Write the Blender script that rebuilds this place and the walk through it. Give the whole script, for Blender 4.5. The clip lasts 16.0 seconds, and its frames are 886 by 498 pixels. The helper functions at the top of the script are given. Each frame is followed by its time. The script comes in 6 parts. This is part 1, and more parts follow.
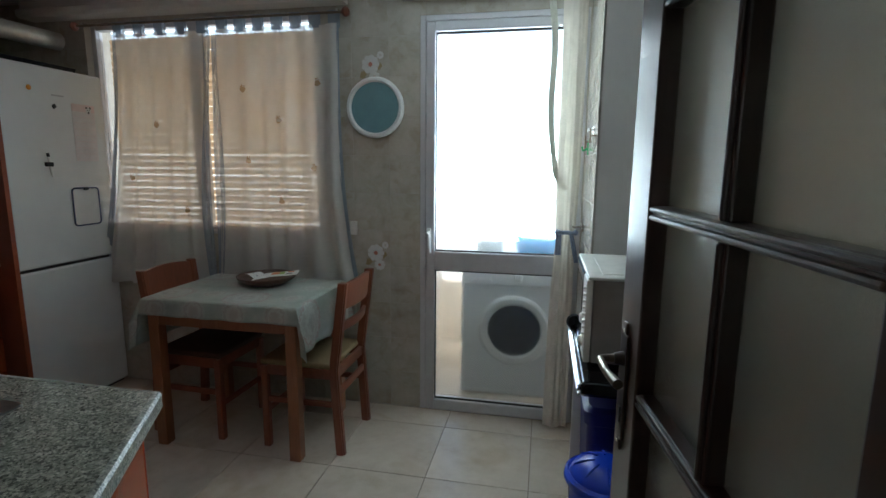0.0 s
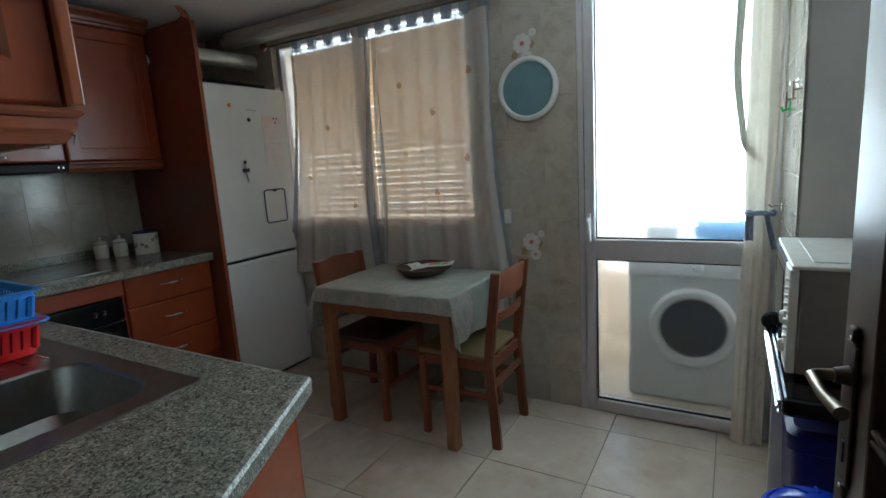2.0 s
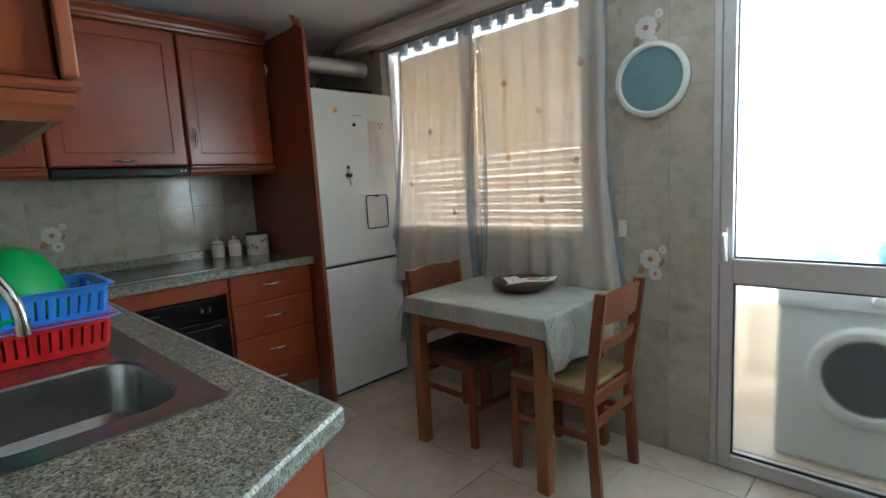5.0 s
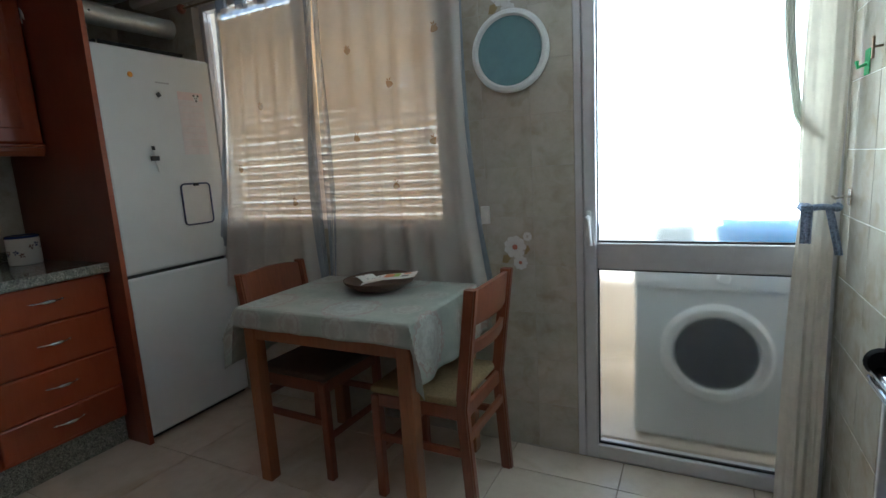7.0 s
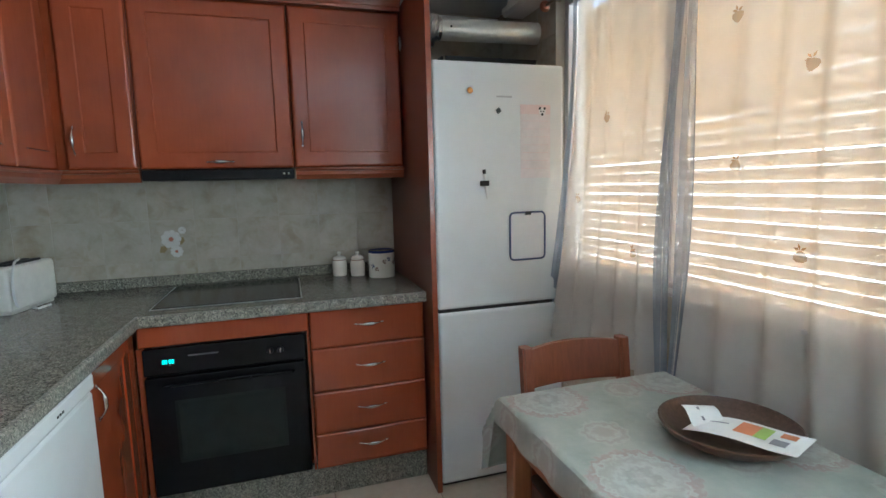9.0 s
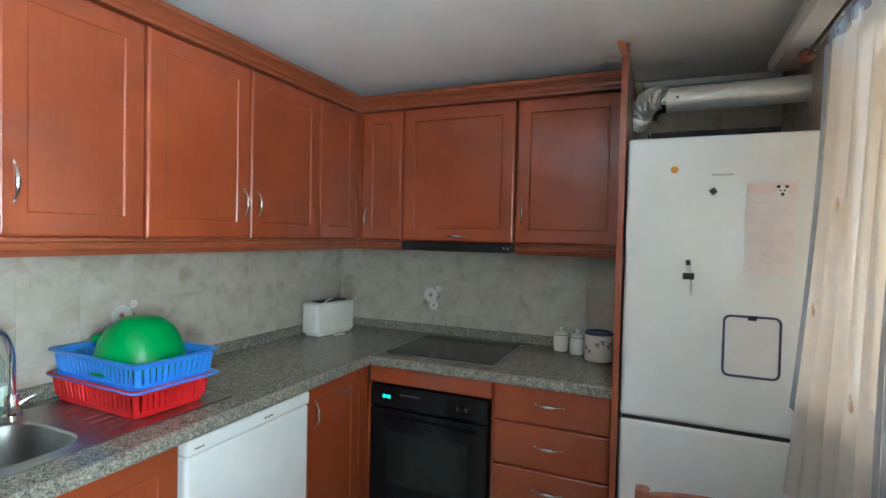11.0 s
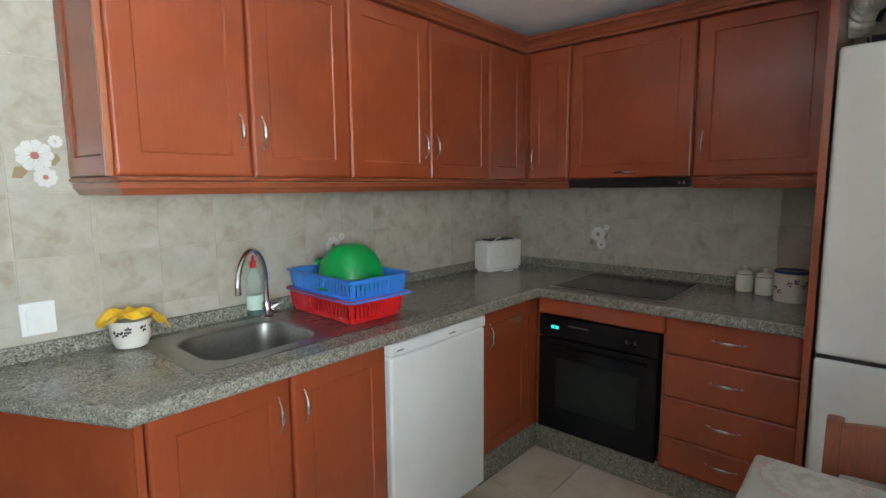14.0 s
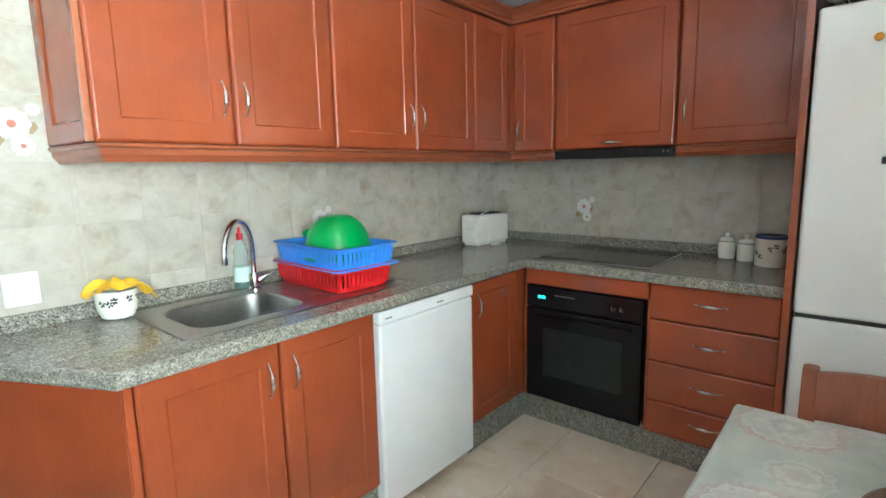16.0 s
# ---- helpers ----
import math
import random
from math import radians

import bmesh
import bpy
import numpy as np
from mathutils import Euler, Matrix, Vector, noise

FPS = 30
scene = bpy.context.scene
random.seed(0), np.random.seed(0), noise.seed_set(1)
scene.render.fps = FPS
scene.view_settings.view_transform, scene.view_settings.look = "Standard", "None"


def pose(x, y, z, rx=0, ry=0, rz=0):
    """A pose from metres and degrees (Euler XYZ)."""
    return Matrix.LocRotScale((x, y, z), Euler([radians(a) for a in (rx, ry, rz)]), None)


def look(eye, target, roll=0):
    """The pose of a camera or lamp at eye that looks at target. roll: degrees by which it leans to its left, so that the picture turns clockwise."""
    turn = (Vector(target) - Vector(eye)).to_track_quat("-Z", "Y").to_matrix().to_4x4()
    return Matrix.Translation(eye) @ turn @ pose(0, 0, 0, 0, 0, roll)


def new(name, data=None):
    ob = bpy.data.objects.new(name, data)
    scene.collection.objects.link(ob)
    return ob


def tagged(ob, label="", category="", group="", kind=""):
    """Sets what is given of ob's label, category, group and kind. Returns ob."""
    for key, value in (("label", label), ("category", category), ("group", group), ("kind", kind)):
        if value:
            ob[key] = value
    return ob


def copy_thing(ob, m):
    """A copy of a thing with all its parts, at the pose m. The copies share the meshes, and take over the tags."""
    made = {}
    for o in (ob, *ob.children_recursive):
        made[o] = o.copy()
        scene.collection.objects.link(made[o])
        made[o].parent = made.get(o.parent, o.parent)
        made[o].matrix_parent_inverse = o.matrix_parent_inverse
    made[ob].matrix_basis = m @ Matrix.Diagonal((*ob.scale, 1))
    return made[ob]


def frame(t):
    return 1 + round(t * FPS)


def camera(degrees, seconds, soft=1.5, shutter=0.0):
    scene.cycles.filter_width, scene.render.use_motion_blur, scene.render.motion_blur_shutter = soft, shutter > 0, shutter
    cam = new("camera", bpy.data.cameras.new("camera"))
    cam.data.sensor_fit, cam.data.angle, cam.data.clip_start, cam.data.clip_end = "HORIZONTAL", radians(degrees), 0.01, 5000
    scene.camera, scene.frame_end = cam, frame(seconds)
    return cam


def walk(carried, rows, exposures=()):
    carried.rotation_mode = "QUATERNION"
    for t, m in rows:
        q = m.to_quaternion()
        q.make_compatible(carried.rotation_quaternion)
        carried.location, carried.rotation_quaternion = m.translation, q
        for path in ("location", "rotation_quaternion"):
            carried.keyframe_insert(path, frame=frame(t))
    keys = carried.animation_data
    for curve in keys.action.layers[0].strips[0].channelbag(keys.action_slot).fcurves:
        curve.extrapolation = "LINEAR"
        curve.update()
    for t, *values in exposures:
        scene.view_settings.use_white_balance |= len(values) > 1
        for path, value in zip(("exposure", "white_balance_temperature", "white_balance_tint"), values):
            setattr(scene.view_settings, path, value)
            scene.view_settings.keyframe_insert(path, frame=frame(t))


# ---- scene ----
cam = camera(82.7, 16.0)
PATH = [
    (0, (0.127, 0.246, 1.371), (-0.261, 2.182, 1.049), 0.5),
    (0.5, (0.158, 0.277, 1.361), (-0.406, 2.168, 1.033), -0.9),
    (1, (0.159, 0.292, 1.356), (-0.615, 2.103, 1.012), -1.6),
    (1.5, (0.159, 0.311, 1.355), (-0.728, 2.072, 1.021), -2.5),
    (2, (0.138, 0.365, 1.341), (-0.854, 2.068, 1.002), -3.6),
    (2.5, (0.14, 0.474, 1.34), (-1.046, 2.061, 1.067), -4.5),
    (3, (0.128, 0.556, 1.323), (-1.241, 1.991, 1.068), -3.7),
    (5.3, (0.1, 0.616, 1.29), (-1.272, 2.047, 1.026), -3.2),
    (5.5, (0.101, 0.617, 1.287), (-1.262, 2.058, 1.028), -3.2),
    (6, (0.065, 0.644, 1.277), (-1.142, 2.206, 0.958), -3.3),
    (6.5, (-0.046, 0.717, 1.271), (-0.948, 2.467, 0.922), -3.0),
    (7, (-0.104, 0.883, 1.248), (-1.0, 2.642, 0.924), -3.4),
    (7.5, (-0.21, 1.006, 1.289), (-1.373, 2.587, 0.902), -2.6),
    (8, (-0.294, 1.23, 1.303), (-1.716, 2.589, 0.942), -3.6),
    (8.5, (-0.384, 1.489, 1.353), (-2.025, 2.572, 0.984), -2.5),
    (8.7, (-0.411, 1.565, 1.359), (-2.177, 2.449, 1.047), -2.3),
    (10.8, (-0.458, 2.326, 1.465), (-2.33, 1.634, 1.323), 1.6),
    (11, (-0.433, 2.392, 1.491), (-2.266, 1.594, 1.44), 1.3),
    (11.5, (-0.378, 2.406, 1.505), (-2.141, 1.461, 1.525), 0.3),
    (12, (-0.347, 2.42, 1.504), (-1.979, 1.263, 1.533), 0.2),
    (12.5, (-0.322, 2.413, 1.495), (-1.827, 1.096, 1.494), -0.5),
    (13, (-0.307, 2.411, 1.471), (-1.773, 1.053, 1.393), -0.1),
    (13.5, (-0.308, 2.42, 1.445), (-1.78, 1.074, 1.293), -0.3),
    (14, (-0.3, 2.424, 1.423), (-1.786, 1.108, 1.179), -0.5),
    (14.5, (-0.299, 2.432, 1.413), (-1.777, 1.106, 1.176), -1.0),
    (15, (-0.299, 2.434, 1.408), (-1.774, 1.104, 1.174), -1.2),
    (15.5, (-0.297, 2.445, 1.39), (-1.773, 1.117, 1.154), -2.7),
    (16, (-0.29, 2.44, 1.361), (-1.799, 1.163, 1.056), -1.2),
]
EXPOSURES = [(0, 1.15, 5850, 5), (1.5, 1.22, 5900, 5), (2.0, 1.26, 5900, 5), (3.0, 1.58, 6000, 5), (5.5, 2.06, 6000, 5), (6.5, 1.62, 5850, 5), (7.0, 1.42, 5850, 5), (7.5, 2.00, 5950, 5), (8.5, 2.62, 5750, 5), (11.0, 2.72, 5900, 5), (12.5, 2.58, 6350, 6), (13.5, 2.22, 6500, 10), (14.5, 2.30, 6500, 10), (15.0, 2.70, 6500, 10), (15.5, 2.80, 6450, 9), (16.0, 3.08, 6250, 6)]
walk(cam, [(t, look(eye, target, roll)) for t, eye, target, roll in PATH], EXPOSURES)

# ---- world, sun, large lights ----
world = bpy.data.worlds.new("sky")
scene.world = world
world.use_nodes = True
wn = world.node_tree.nodes
sky = wn.new("ShaderNodeTexSky")
sky.sky_type = "NISHITA"
sky.sun_disc = False
SUN_EL, SUN_AZ = radians(68), radians(-55)
sky.sun_elevation, sky.sun_rotation = SUN_EL, SUN_AZ
wn["Background"].inputs[1].default_value = 0.12
world.node_tree.links.new(sky.outputs[0], wn["Background"].inputs[0])

sun_data = bpy.data.lights.new("sun", "SUN")
sun_data.energy, sun_data.angle, sun_data.color = 5.0, radians(0.5), (1, 0.95, 0.87)
sun = new("sun", sun_data)
sun_dir = Vector((math.sin(SUN_AZ) * math.cos(SUN_EL), math.cos(SUN_AZ) * math.cos(SUN_EL), math.sin(SUN_EL)))
sun.matrix_world = look(sun_dir * 30, (0, 0, 0))


def sky_panel(name, x, y, z, w, h, watts, color, rise=0.0):
    """Area lamp in an opening to the sky, facing into the room (-y); rise turns it up, as off a sunlit floor."""
    d = bpy.data.lights.new(name, "AREA")
    d.shape, d.size, d.size_y, d.energy, d.color = "RECTANGLE", w, h, watts, color
    o = new(name, d)
    o.matrix_world = look((x, y, z), (x, y - 1, z + rise))
    return o


DOOR_W, OPENING_W, WINDOW_W, HALL_W = 72, 2.0, 17, 0.10
sky_panel("balcony_sky", 1.05, 3.72, 1.26, 3.4, 1.3, DOOR_W, (0.82, 0.94, 1.0), 1.9)
sky_panel("door_opening_sky", -0.111, 2.93, 1.62, 0.67, 0.84, OPENING_W, (0.82, 0.94, 1.0), 0.0)
sky_panel("window_sky", -2.5, 3.55, 1.6, 3.3, 1.5, WINDOW_W, (0.92, 0.97, 1.0))
# added warm fill from the unseen hall, to tint the interior door's panes
hall = bpy.data.lights.new("hall_daylight", "AREA")
hall.color = (1.0, 0.80, 0.55)
hall.shape, hall.size, hall.size_y, hall.energy = "RECTANGLE", 0.8, 1.6, HALL_W
new("hall_daylight", hall).matrix_world = look((0.0, -1.28, 1.4), (0, 0, 1.3))

# ---- materials ----


def material(name):
    m = bpy.data.materials.new(name)
    m.use_nodes = True
    nt = m.node_tree
    return m, nt, nt.nodes["Principled BSDF"]


def noise_ramp(nt, scale, stops, detail=6, stretch=(1, 1, 1), rough=0.6, distort=0.0):
    """Object-space noise through a colour ramp. Returns the ramp and the noise."""
    tc = nt.nodes.new("ShaderNodeTexCoord")
    mp = nt.nodes.new("ShaderNodeMapping")
    mp.inputs["Scale"].default_value = stretch
    nz = nt.nodes.new("ShaderNodeTexNoise")
    nz.inputs["Scale"].default_value, nz.inputs["Detail"].default_value = scale, detail
    nz.inputs["Roughness"].default_value, nz.inputs["Distortion"].default_value = rough, distort
    rp = nt.nodes.new("ShaderNodeValToRGB")
    rp.color_ramp.elements[0].position, rp.color_ramp.elements[0].color = stops[0][0], (*stops[0][1], 1)
    rp.color_ramp.elements[1].position, rp.color_ramp.elements[1].color = stops[-1][0], (*stops[-1][1], 1)
    for pos, col in stops[1:-1]:
        rp.color_ramp.elements.new(pos).color = (*col, 1)
    nt.links.new(tc.outputs["Object"], mp.inputs[0])
    nt.links.new(mp.outputs[0], nz.inputs["Vector"])
    nt.links.new(nz.outputs["Fac"], rp.inputs[0])
    return rp, nz


def bump(nt, b, height, strength, distance=0.002):
    n = nt.nodes.new("ShaderNodeBump")
    n.inputs["Strength"].default_value, n.inputs["Distance"].default_value = strength, distance
    nt.links.new(height, n.inputs["Height"])
    nt.links.new(n.outputs[0], b.inputs["Normal"])


def vary(nt, colour, b, amount):
    """Shifts the brightness of each object a little."""
    info = nt.nodes.new("ShaderNodeObjectInfo")
    hsv = nt.nodes.new("ShaderNodeHueSaturation")
    mr = nt.nodes.new("ShaderNodeMapRange")
    mr.inputs["To Min"].default_value, mr.inputs["To Max"].default_value = 1 - amount, 1 + amount
    nt.links.new(info.outputs["Random"], mr.inputs["Value"])
    nt.links.new(mr.outputs[0], hsv.inputs["Value"])
    nt.links.new(colour, hsv.inputs["Color"])
    nt.links.new(hsv.outputs[0], b.inputs["Base Color"])


def simple(name, col, rough=0.5, metal=0.0, amount=0.06, scale=25, relief=0.05):
    m, nt, b = material(name)
    lo, hi = [max(0, c * (1 - amount)) for c in col], [min(1, c * (1 + amount)) for c in col]
    rp, nz = noise_ramp(nt, scale, [(0.3, lo), (0.7, hi)])
    nt.links.new(rp.outputs[0], b.inputs["Base Color"])
    b.inputs["Roughness"].default_value, b.inputs["Metallic"].default_value = rough, metal
    if relief:
        bump(nt, b, nz.outputs["Fac"], relief)
    return m


def wood(name, dark, light, rough, stretch=(22, 22, 1.6), grain=5):
    m, nt, b = material(name)
    rp, nz = noise_ramp(nt, grain, [(0.25, dark), (0.5, [(a + c) / 2 for a, c in zip(dark, light)]), (0.8, light)], 8, stretch, 0.65, 0.4)
    blot, _ = noise_ramp(nt, 3.5, [(0.3, (0.86, 0.84, 0.84)), (0.7, (1.06, 1.05, 1.05))], 3)
    mx = nt.nodes.new("ShaderNodeMix")
    mx.data_type, mx.blend_type = "RGBA", "MULTIPLY"
    mx.inputs[0].default_value = 1
    nt.links.new(rp.outputs[0], mx.inputs[6])
    nt.links.new(blot.outputs[0], mx.inputs[7])
    vary(nt, mx.outputs[2], b, 0.07)
    b.inputs["Roughness"].default_value = rough
    b.inputs["Coat Weight"].default_value, b.inputs["Coat Roughness"].default_value = 0.45, 0.14
    bump(nt, b, nz.outputs["Fac"], 0.05, 0.001)
    return m


CHERRY = wood("cherry_wood", (0.300, 0.060, 0.020), (0.332, 0.070, 0.024), 0.27)
CHERRY_DARK = wood("cherry_moulding", (0.25, 0.058, 0.022), (0.36, 0.09, 0.034), 0.34, (1.6, 1.6, 22))
CHAIR_WOOD = wood("stained_chair_wood", (0.17, 0.046, 0.018), (0.27, 0.076, 0.03), 0.42)
CHERRY_EDGE = wood("cherry_edge", (0.36, 0.10, 0.040), (0.42, 0.13, 0.05), 0.34)
# cherry darkened in its colour for the tall panel's face turned from the light
CHERRY_SHADED = wood("shaded_cherry_veneer", (0.17, 0.042, 0.019), (0.21, 0.054, 0.024), 0.36)
PINE = wood("table_wood", (0.24, 0.085, 0.03), (0.34, 0.13, 0.048), 0.45)
DOOR_WOOD = wood("dark_varnished_wood", (0.024, 0.009, 0.006), (0.045, 0.018, 0.012), 0.3)


def granite(name="grey_granite", rough=0.10, relief=0.03):
    m, nt, b = material(name)
    tc = nt.nodes.new("ShaderNodeTexCoord")
    vo = nt.nodes.new("ShaderNodeTexVoronoi")
    vo.inputs["Scale"].default_value = 260
    rp = nt.nodes.new("ShaderNodeValToRGB")
    for i, (p, c) in enumerate([(0.0, (0.075, 0.075, 0.068)), (0.2, (0.155, 0.157, 0.14)), (0.5, (0.25, 0.252, 0.225)), (0.8, (0.325, 0.32, 0.285)), (1.0, (0.46, 0.445, 0.40))]):
        e = rp.color_ramp.elements[0] if i == 0 else rp.color_ramp.elements[1] if i == 1 else rp.color_ramp.elements.new(p)
        e.position, e.color = p, (*c, 1)
    sep = nt.nodes.new("ShaderNodeSeparateColor")
    nt.links.new(tc.outputs["Object"], vo.inputs["Vector"])
    nt.links.new(vo.outputs["Color"], sep.inputs[0])
    nt.links.new(sep.outputs[0], rp.inputs[0])
    blot, nz = noise_ramp(nt, 45, [(0.35, (0.74, 0.72, 0.66)), (0.65, (1.16, 1.13, 1.04))], 4)
    mx = nt.nodes.new("ShaderNodeMix")
    mx.data_type, mx.blend_type = "RGBA", "MULTIPLY"
    mx.inputs[0].default_value = 1
    nt.links.new(rp.outputs[0], mx.inputs[6])
    nt.links.new(blot.outputs[0], mx.inputs[7])
    nt.links.new(mx.outputs[2], b.inputs["Base Color"])
    b.inputs["Roughness"].default_value = rough
    bump(nt, b, nz.outputs["Fac"], relief)
    return m


GRANITE = granite()
GRANITE_EDGE = granite("chipped_granite_edge", 0.42, 0.7)


def tile_mat(name, a, c, d, rough, scale, smudge_scale=10):
    m, nt, b = material(name)
    rp, nz = noise_ramp(nt, scale, [(0.25, a), (0.45, c), (0.7, d)], 8, (1, 1, 1), 0.66, 0.12)
    wide, wz = noise_ramp(nt, 5, [(0.3, (0, 0, 0)), (0.7, (1, 1, 1))], 2)
    info = nt.nodes.new("ShaderNodeObjectInfo")
    shift = nt.nodes.new("ShaderNodeMath")
    shift.operation = "MULTIPLY"
    shift.inputs[1].default_value = 40
    nt.links.new(info.outputs["Random"], shift.inputs[0])
    smudge, _ = noise_ramp(nt, smudge_scale, [(0.52, (1, 1, 1)), (0.66, (0.89, 0.85, 0.79)), (0.8, (0.80, 0.73, 0.63))], 3, (1, 1, 1), 0.55, 0.6)
    mx = nt.nodes.new("ShaderNodeMix")
    mx.data_type, mx.blend_type = "RGBA", "MULTIPLY"
    mx.inputs[0].default_value = 1
    nt.links.new(rp.outputs[0], mx.inputs[6])
    nt.links.new(smudge.outputs[0], mx.inputs[7])
    for n in nt.nodes:
        if n.bl_idname == "ShaderNodeMapping":
            nt.links.new(shift.outputs[0], n.inputs["Location"])
    vary(nt, mx.outputs[2], b, 0.03)
    b.inputs["Roughness"].default_value = rough
    bump(nt, b, wz.outputs["Fac"], 0.06, 0.004)
    return m


WALL_TILE = tile_mat("veined_beige_wall_tile", (0.37, 0.325, 0.25), (0.465, 0.425, 0.35), (0.535, 0.505, 0.435), 0.14, 9)
FLOOR_TILE = tile_mat("beige_floor_tile", (0.55, 0.46, 0.37), (0.62, 0.53, 0.43), (0.68, 0.59, 0.49), 0.24, 9, 3)
GROUT = simple("grout", (0.46, 0.42, 0.36), 0.9)
FLOOR_GROUT = simple("floor_grout", (0.30, 0.24, 0.19), 0.9)
CEILING_WHITE = simple("ceiling_paint", (0.88, 0.88, 0.87), 0.7, 0, 0.03, 6, 0.2)
PLASTER = simple("white_plaster", (0.7, 0.68, 0.64), 0.8, 0, 0.05, 8, 0.25)
PEACH = simple("peach_plaster", (0.76, 0.66, 0.56), 0.8, 0, 0.05, 8, 0.25)
ALU = simple("grey_aluminium", (0.60, 0.59, 0.60), 0.42, 0.35, 0.04, 30, 0.02)
ENAMEL = simple("white_enamel", (0.80, 0.82, 0.81), 0.12, 0, 0.02, 10, 0.04)
WHITE_PLASTIC = simple("white_plastic", (0.78, 0.78, 0.76), 0.4, 0, 0.03, 20, 0.02)
JUG_GREY = simple("pale_grey_plastic", (0.34, 0.35, 0.33), 0.5)
SEAM = simple("dark_seal", (0.03, 0.03, 0.03), 0.6)
BLACK_GLASS = simple("black_enamel", (0.008, 0.008, 0.009), 0.12, 0, 0.2, 10, 0.0)
BLACK_GLOSS = simple("black_gloss_glass", (0.006, 0.006, 0.007), 0.06, 0, 0.2, 10, 0.0)
BLACK_MATT = simple("black_plastic", (0.015, 0.015, 0.016), 0.4, 0, 0.2, 30, 0.03)
PORTHOLE = simple("dark_porthole_glass", (0.018, 0.026, 0.04), 0.3)
OVEN_WINDOW = simple("smoked_oven_glass", (0.02, 0.024, 0.022), 0.08, 0, 0.2, 8, 0.0)
STEEL = simple("brushed_steel", (0.41, 0.41, 0.39), 0.31, 1.0, 0.10, 60, 0.04)
CHROME = simple("chrome", (0.75, 0.75, 0.76), 0.1, 1.0, 0.03, 20, 0.0)
NICKEL = simple("satin_nickel", (0.66, 0.63, 0.58), 0.25, 1.0, 0.05, 40, 0.02)
BRONZE = simple("worn_bronze", (0.22, 0.17, 0.12), 0.35, 1.0, 0.25, 40, 0.1)
for m in (BLACK_GLASS, OVEN_WINDOW, BLACK_MATT):
    m.node_tree.nodes["Principled BSDF"].inputs["Specular IOR Level"].default_value = 0.22
BRONZE_DARK = simple("dark_bronze", (0.07, 0.055, 0.045), 0.4, 1.0, 0.3, 40, 0.1)
BLUE_PLASTIC = simple("blue_plastic", (0.045, 0.25, 0.76), 0.35, 0, 0.06, 20, 0.02)
RED_PLASTIC = simple("red_plastic", (0.62, 0.012, 0.014), 0.35, 0, 0.06, 20, 0.02)
GREEN_PLASTIC = simple("green_plastic", (0.0, 0.30, 0.06), 0.28, 0, 0.06, 15, 0.02)
BIN_BLUE = simple("cobalt_bin_plastic", (0.012, 0.06, 0.60), 0.25, 0, 0.06, 15, 0.02)
CRATE_BLUE = simple("indigo_plastic", (0.012, 0.014, 0.14), 0.4, 0, 0.06, 15, 0.02)
CERAMIC = simple("glazed_ceramic", (0.74, 0.71, 0.63), 0.2, 0, 0.03, 20, 0.02)
INK_BLUE = simple("cobalt_glaze", (0.03, 0.05, 0.16), 0.25)
INK_BROWN = simple("brown_glaze", (0.16, 0.06, 0.03), 0.3)
YELLOW_CLOTH = simple("yellow_cleaning_cloth", (0.85, 0.50, 0.03), 0.85, 0, 0.1, 60, 0.4)
TOASTER_WHITE = simple("cream_plastic", (0.76, 0.74, 0.68), 0.35)
PAPER = simple("paper", (0.78, 0.78, 0.76), 0.7)
PINK_PAPER = simple("pale_pink_paper", (0.80, 0.66, 0.64), 0.7)
PRINT_RED = simple("printed_orange", (0.65, 0.22, 0.10), 0.7)
PRINT_GREEN = simple("printed_green", (0.35, 0.50, 0.12), 0.7)
PRINT_GREY = simple("printed_grey", (0.25, 0.25, 0.27), 0.7)
ORANGE = simple("orange_enamel", (0.75, 0.32, 0.03), 0.3)
DISH_BROWN = simple("woven_brown_dish", (0.10, 0.055, 0.035), 0.5, 0, 0.3, 80, 0.4)
TEAL = simple("teal_clock_face", (0.16, 0.29, 0.31), 0.35)
# rush in a much darker colour, carrying the shade under the table
STRAW_SHADED = simple("shaded_rush_seat", (0.075, 0.042, 0.028), 0.8, 0, 0.25, 120, 0.6)
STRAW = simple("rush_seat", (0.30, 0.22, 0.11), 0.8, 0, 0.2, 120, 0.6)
GREEN_HOOK = simple("green_translucent_hook", (0.05, 0.5, 0.16), 0.25)
PETAL = simple("white_petal_glaze", (0.68, 0.67, 0.64), 0.2)
PETAL_CORE = simple("red_brown_glaze", (0.45, 0.16, 0.11), 0.3)
LEAF_GLAZE = simple("ochre_leaf_glaze", (0.30, 0.22, 0.10), 0.3)
FOIL = simple("aluminium_duct", (0.70, 0.70, 0.66), 0.38, 0.45, 0.08, 30, 0.2)
MW_SIDE = simple("grey_brown_painted_steel", (0.24, 0.21, 0.19), 0.4)
GINGHAM_BLUE = simple("blue_gingham_trim", (0.24, 0.29, 0.40), 0.85, 0, 0.5, 160, 0.3)


def glass(name, col, rough, ior=1.45, lumps=0.0, scale=60):
    m, nt, b = material(name)
    b.inputs["Base Color"].default_value = (*col, 1)
    b.inputs["Roughness"].default_value, b.inputs["IOR"].default_value = rough, ior
    b.inputs["Transmission Weight"].default_value = 1
    if lumps:
        _, nz = noise_ramp(nt, scale, [(0.3, (0, 0, 0)), (0.7, (1, 1, 1))], 2)
        bump(nt, b, nz.outputs["Fac"], lumps, 0.004)
    return m


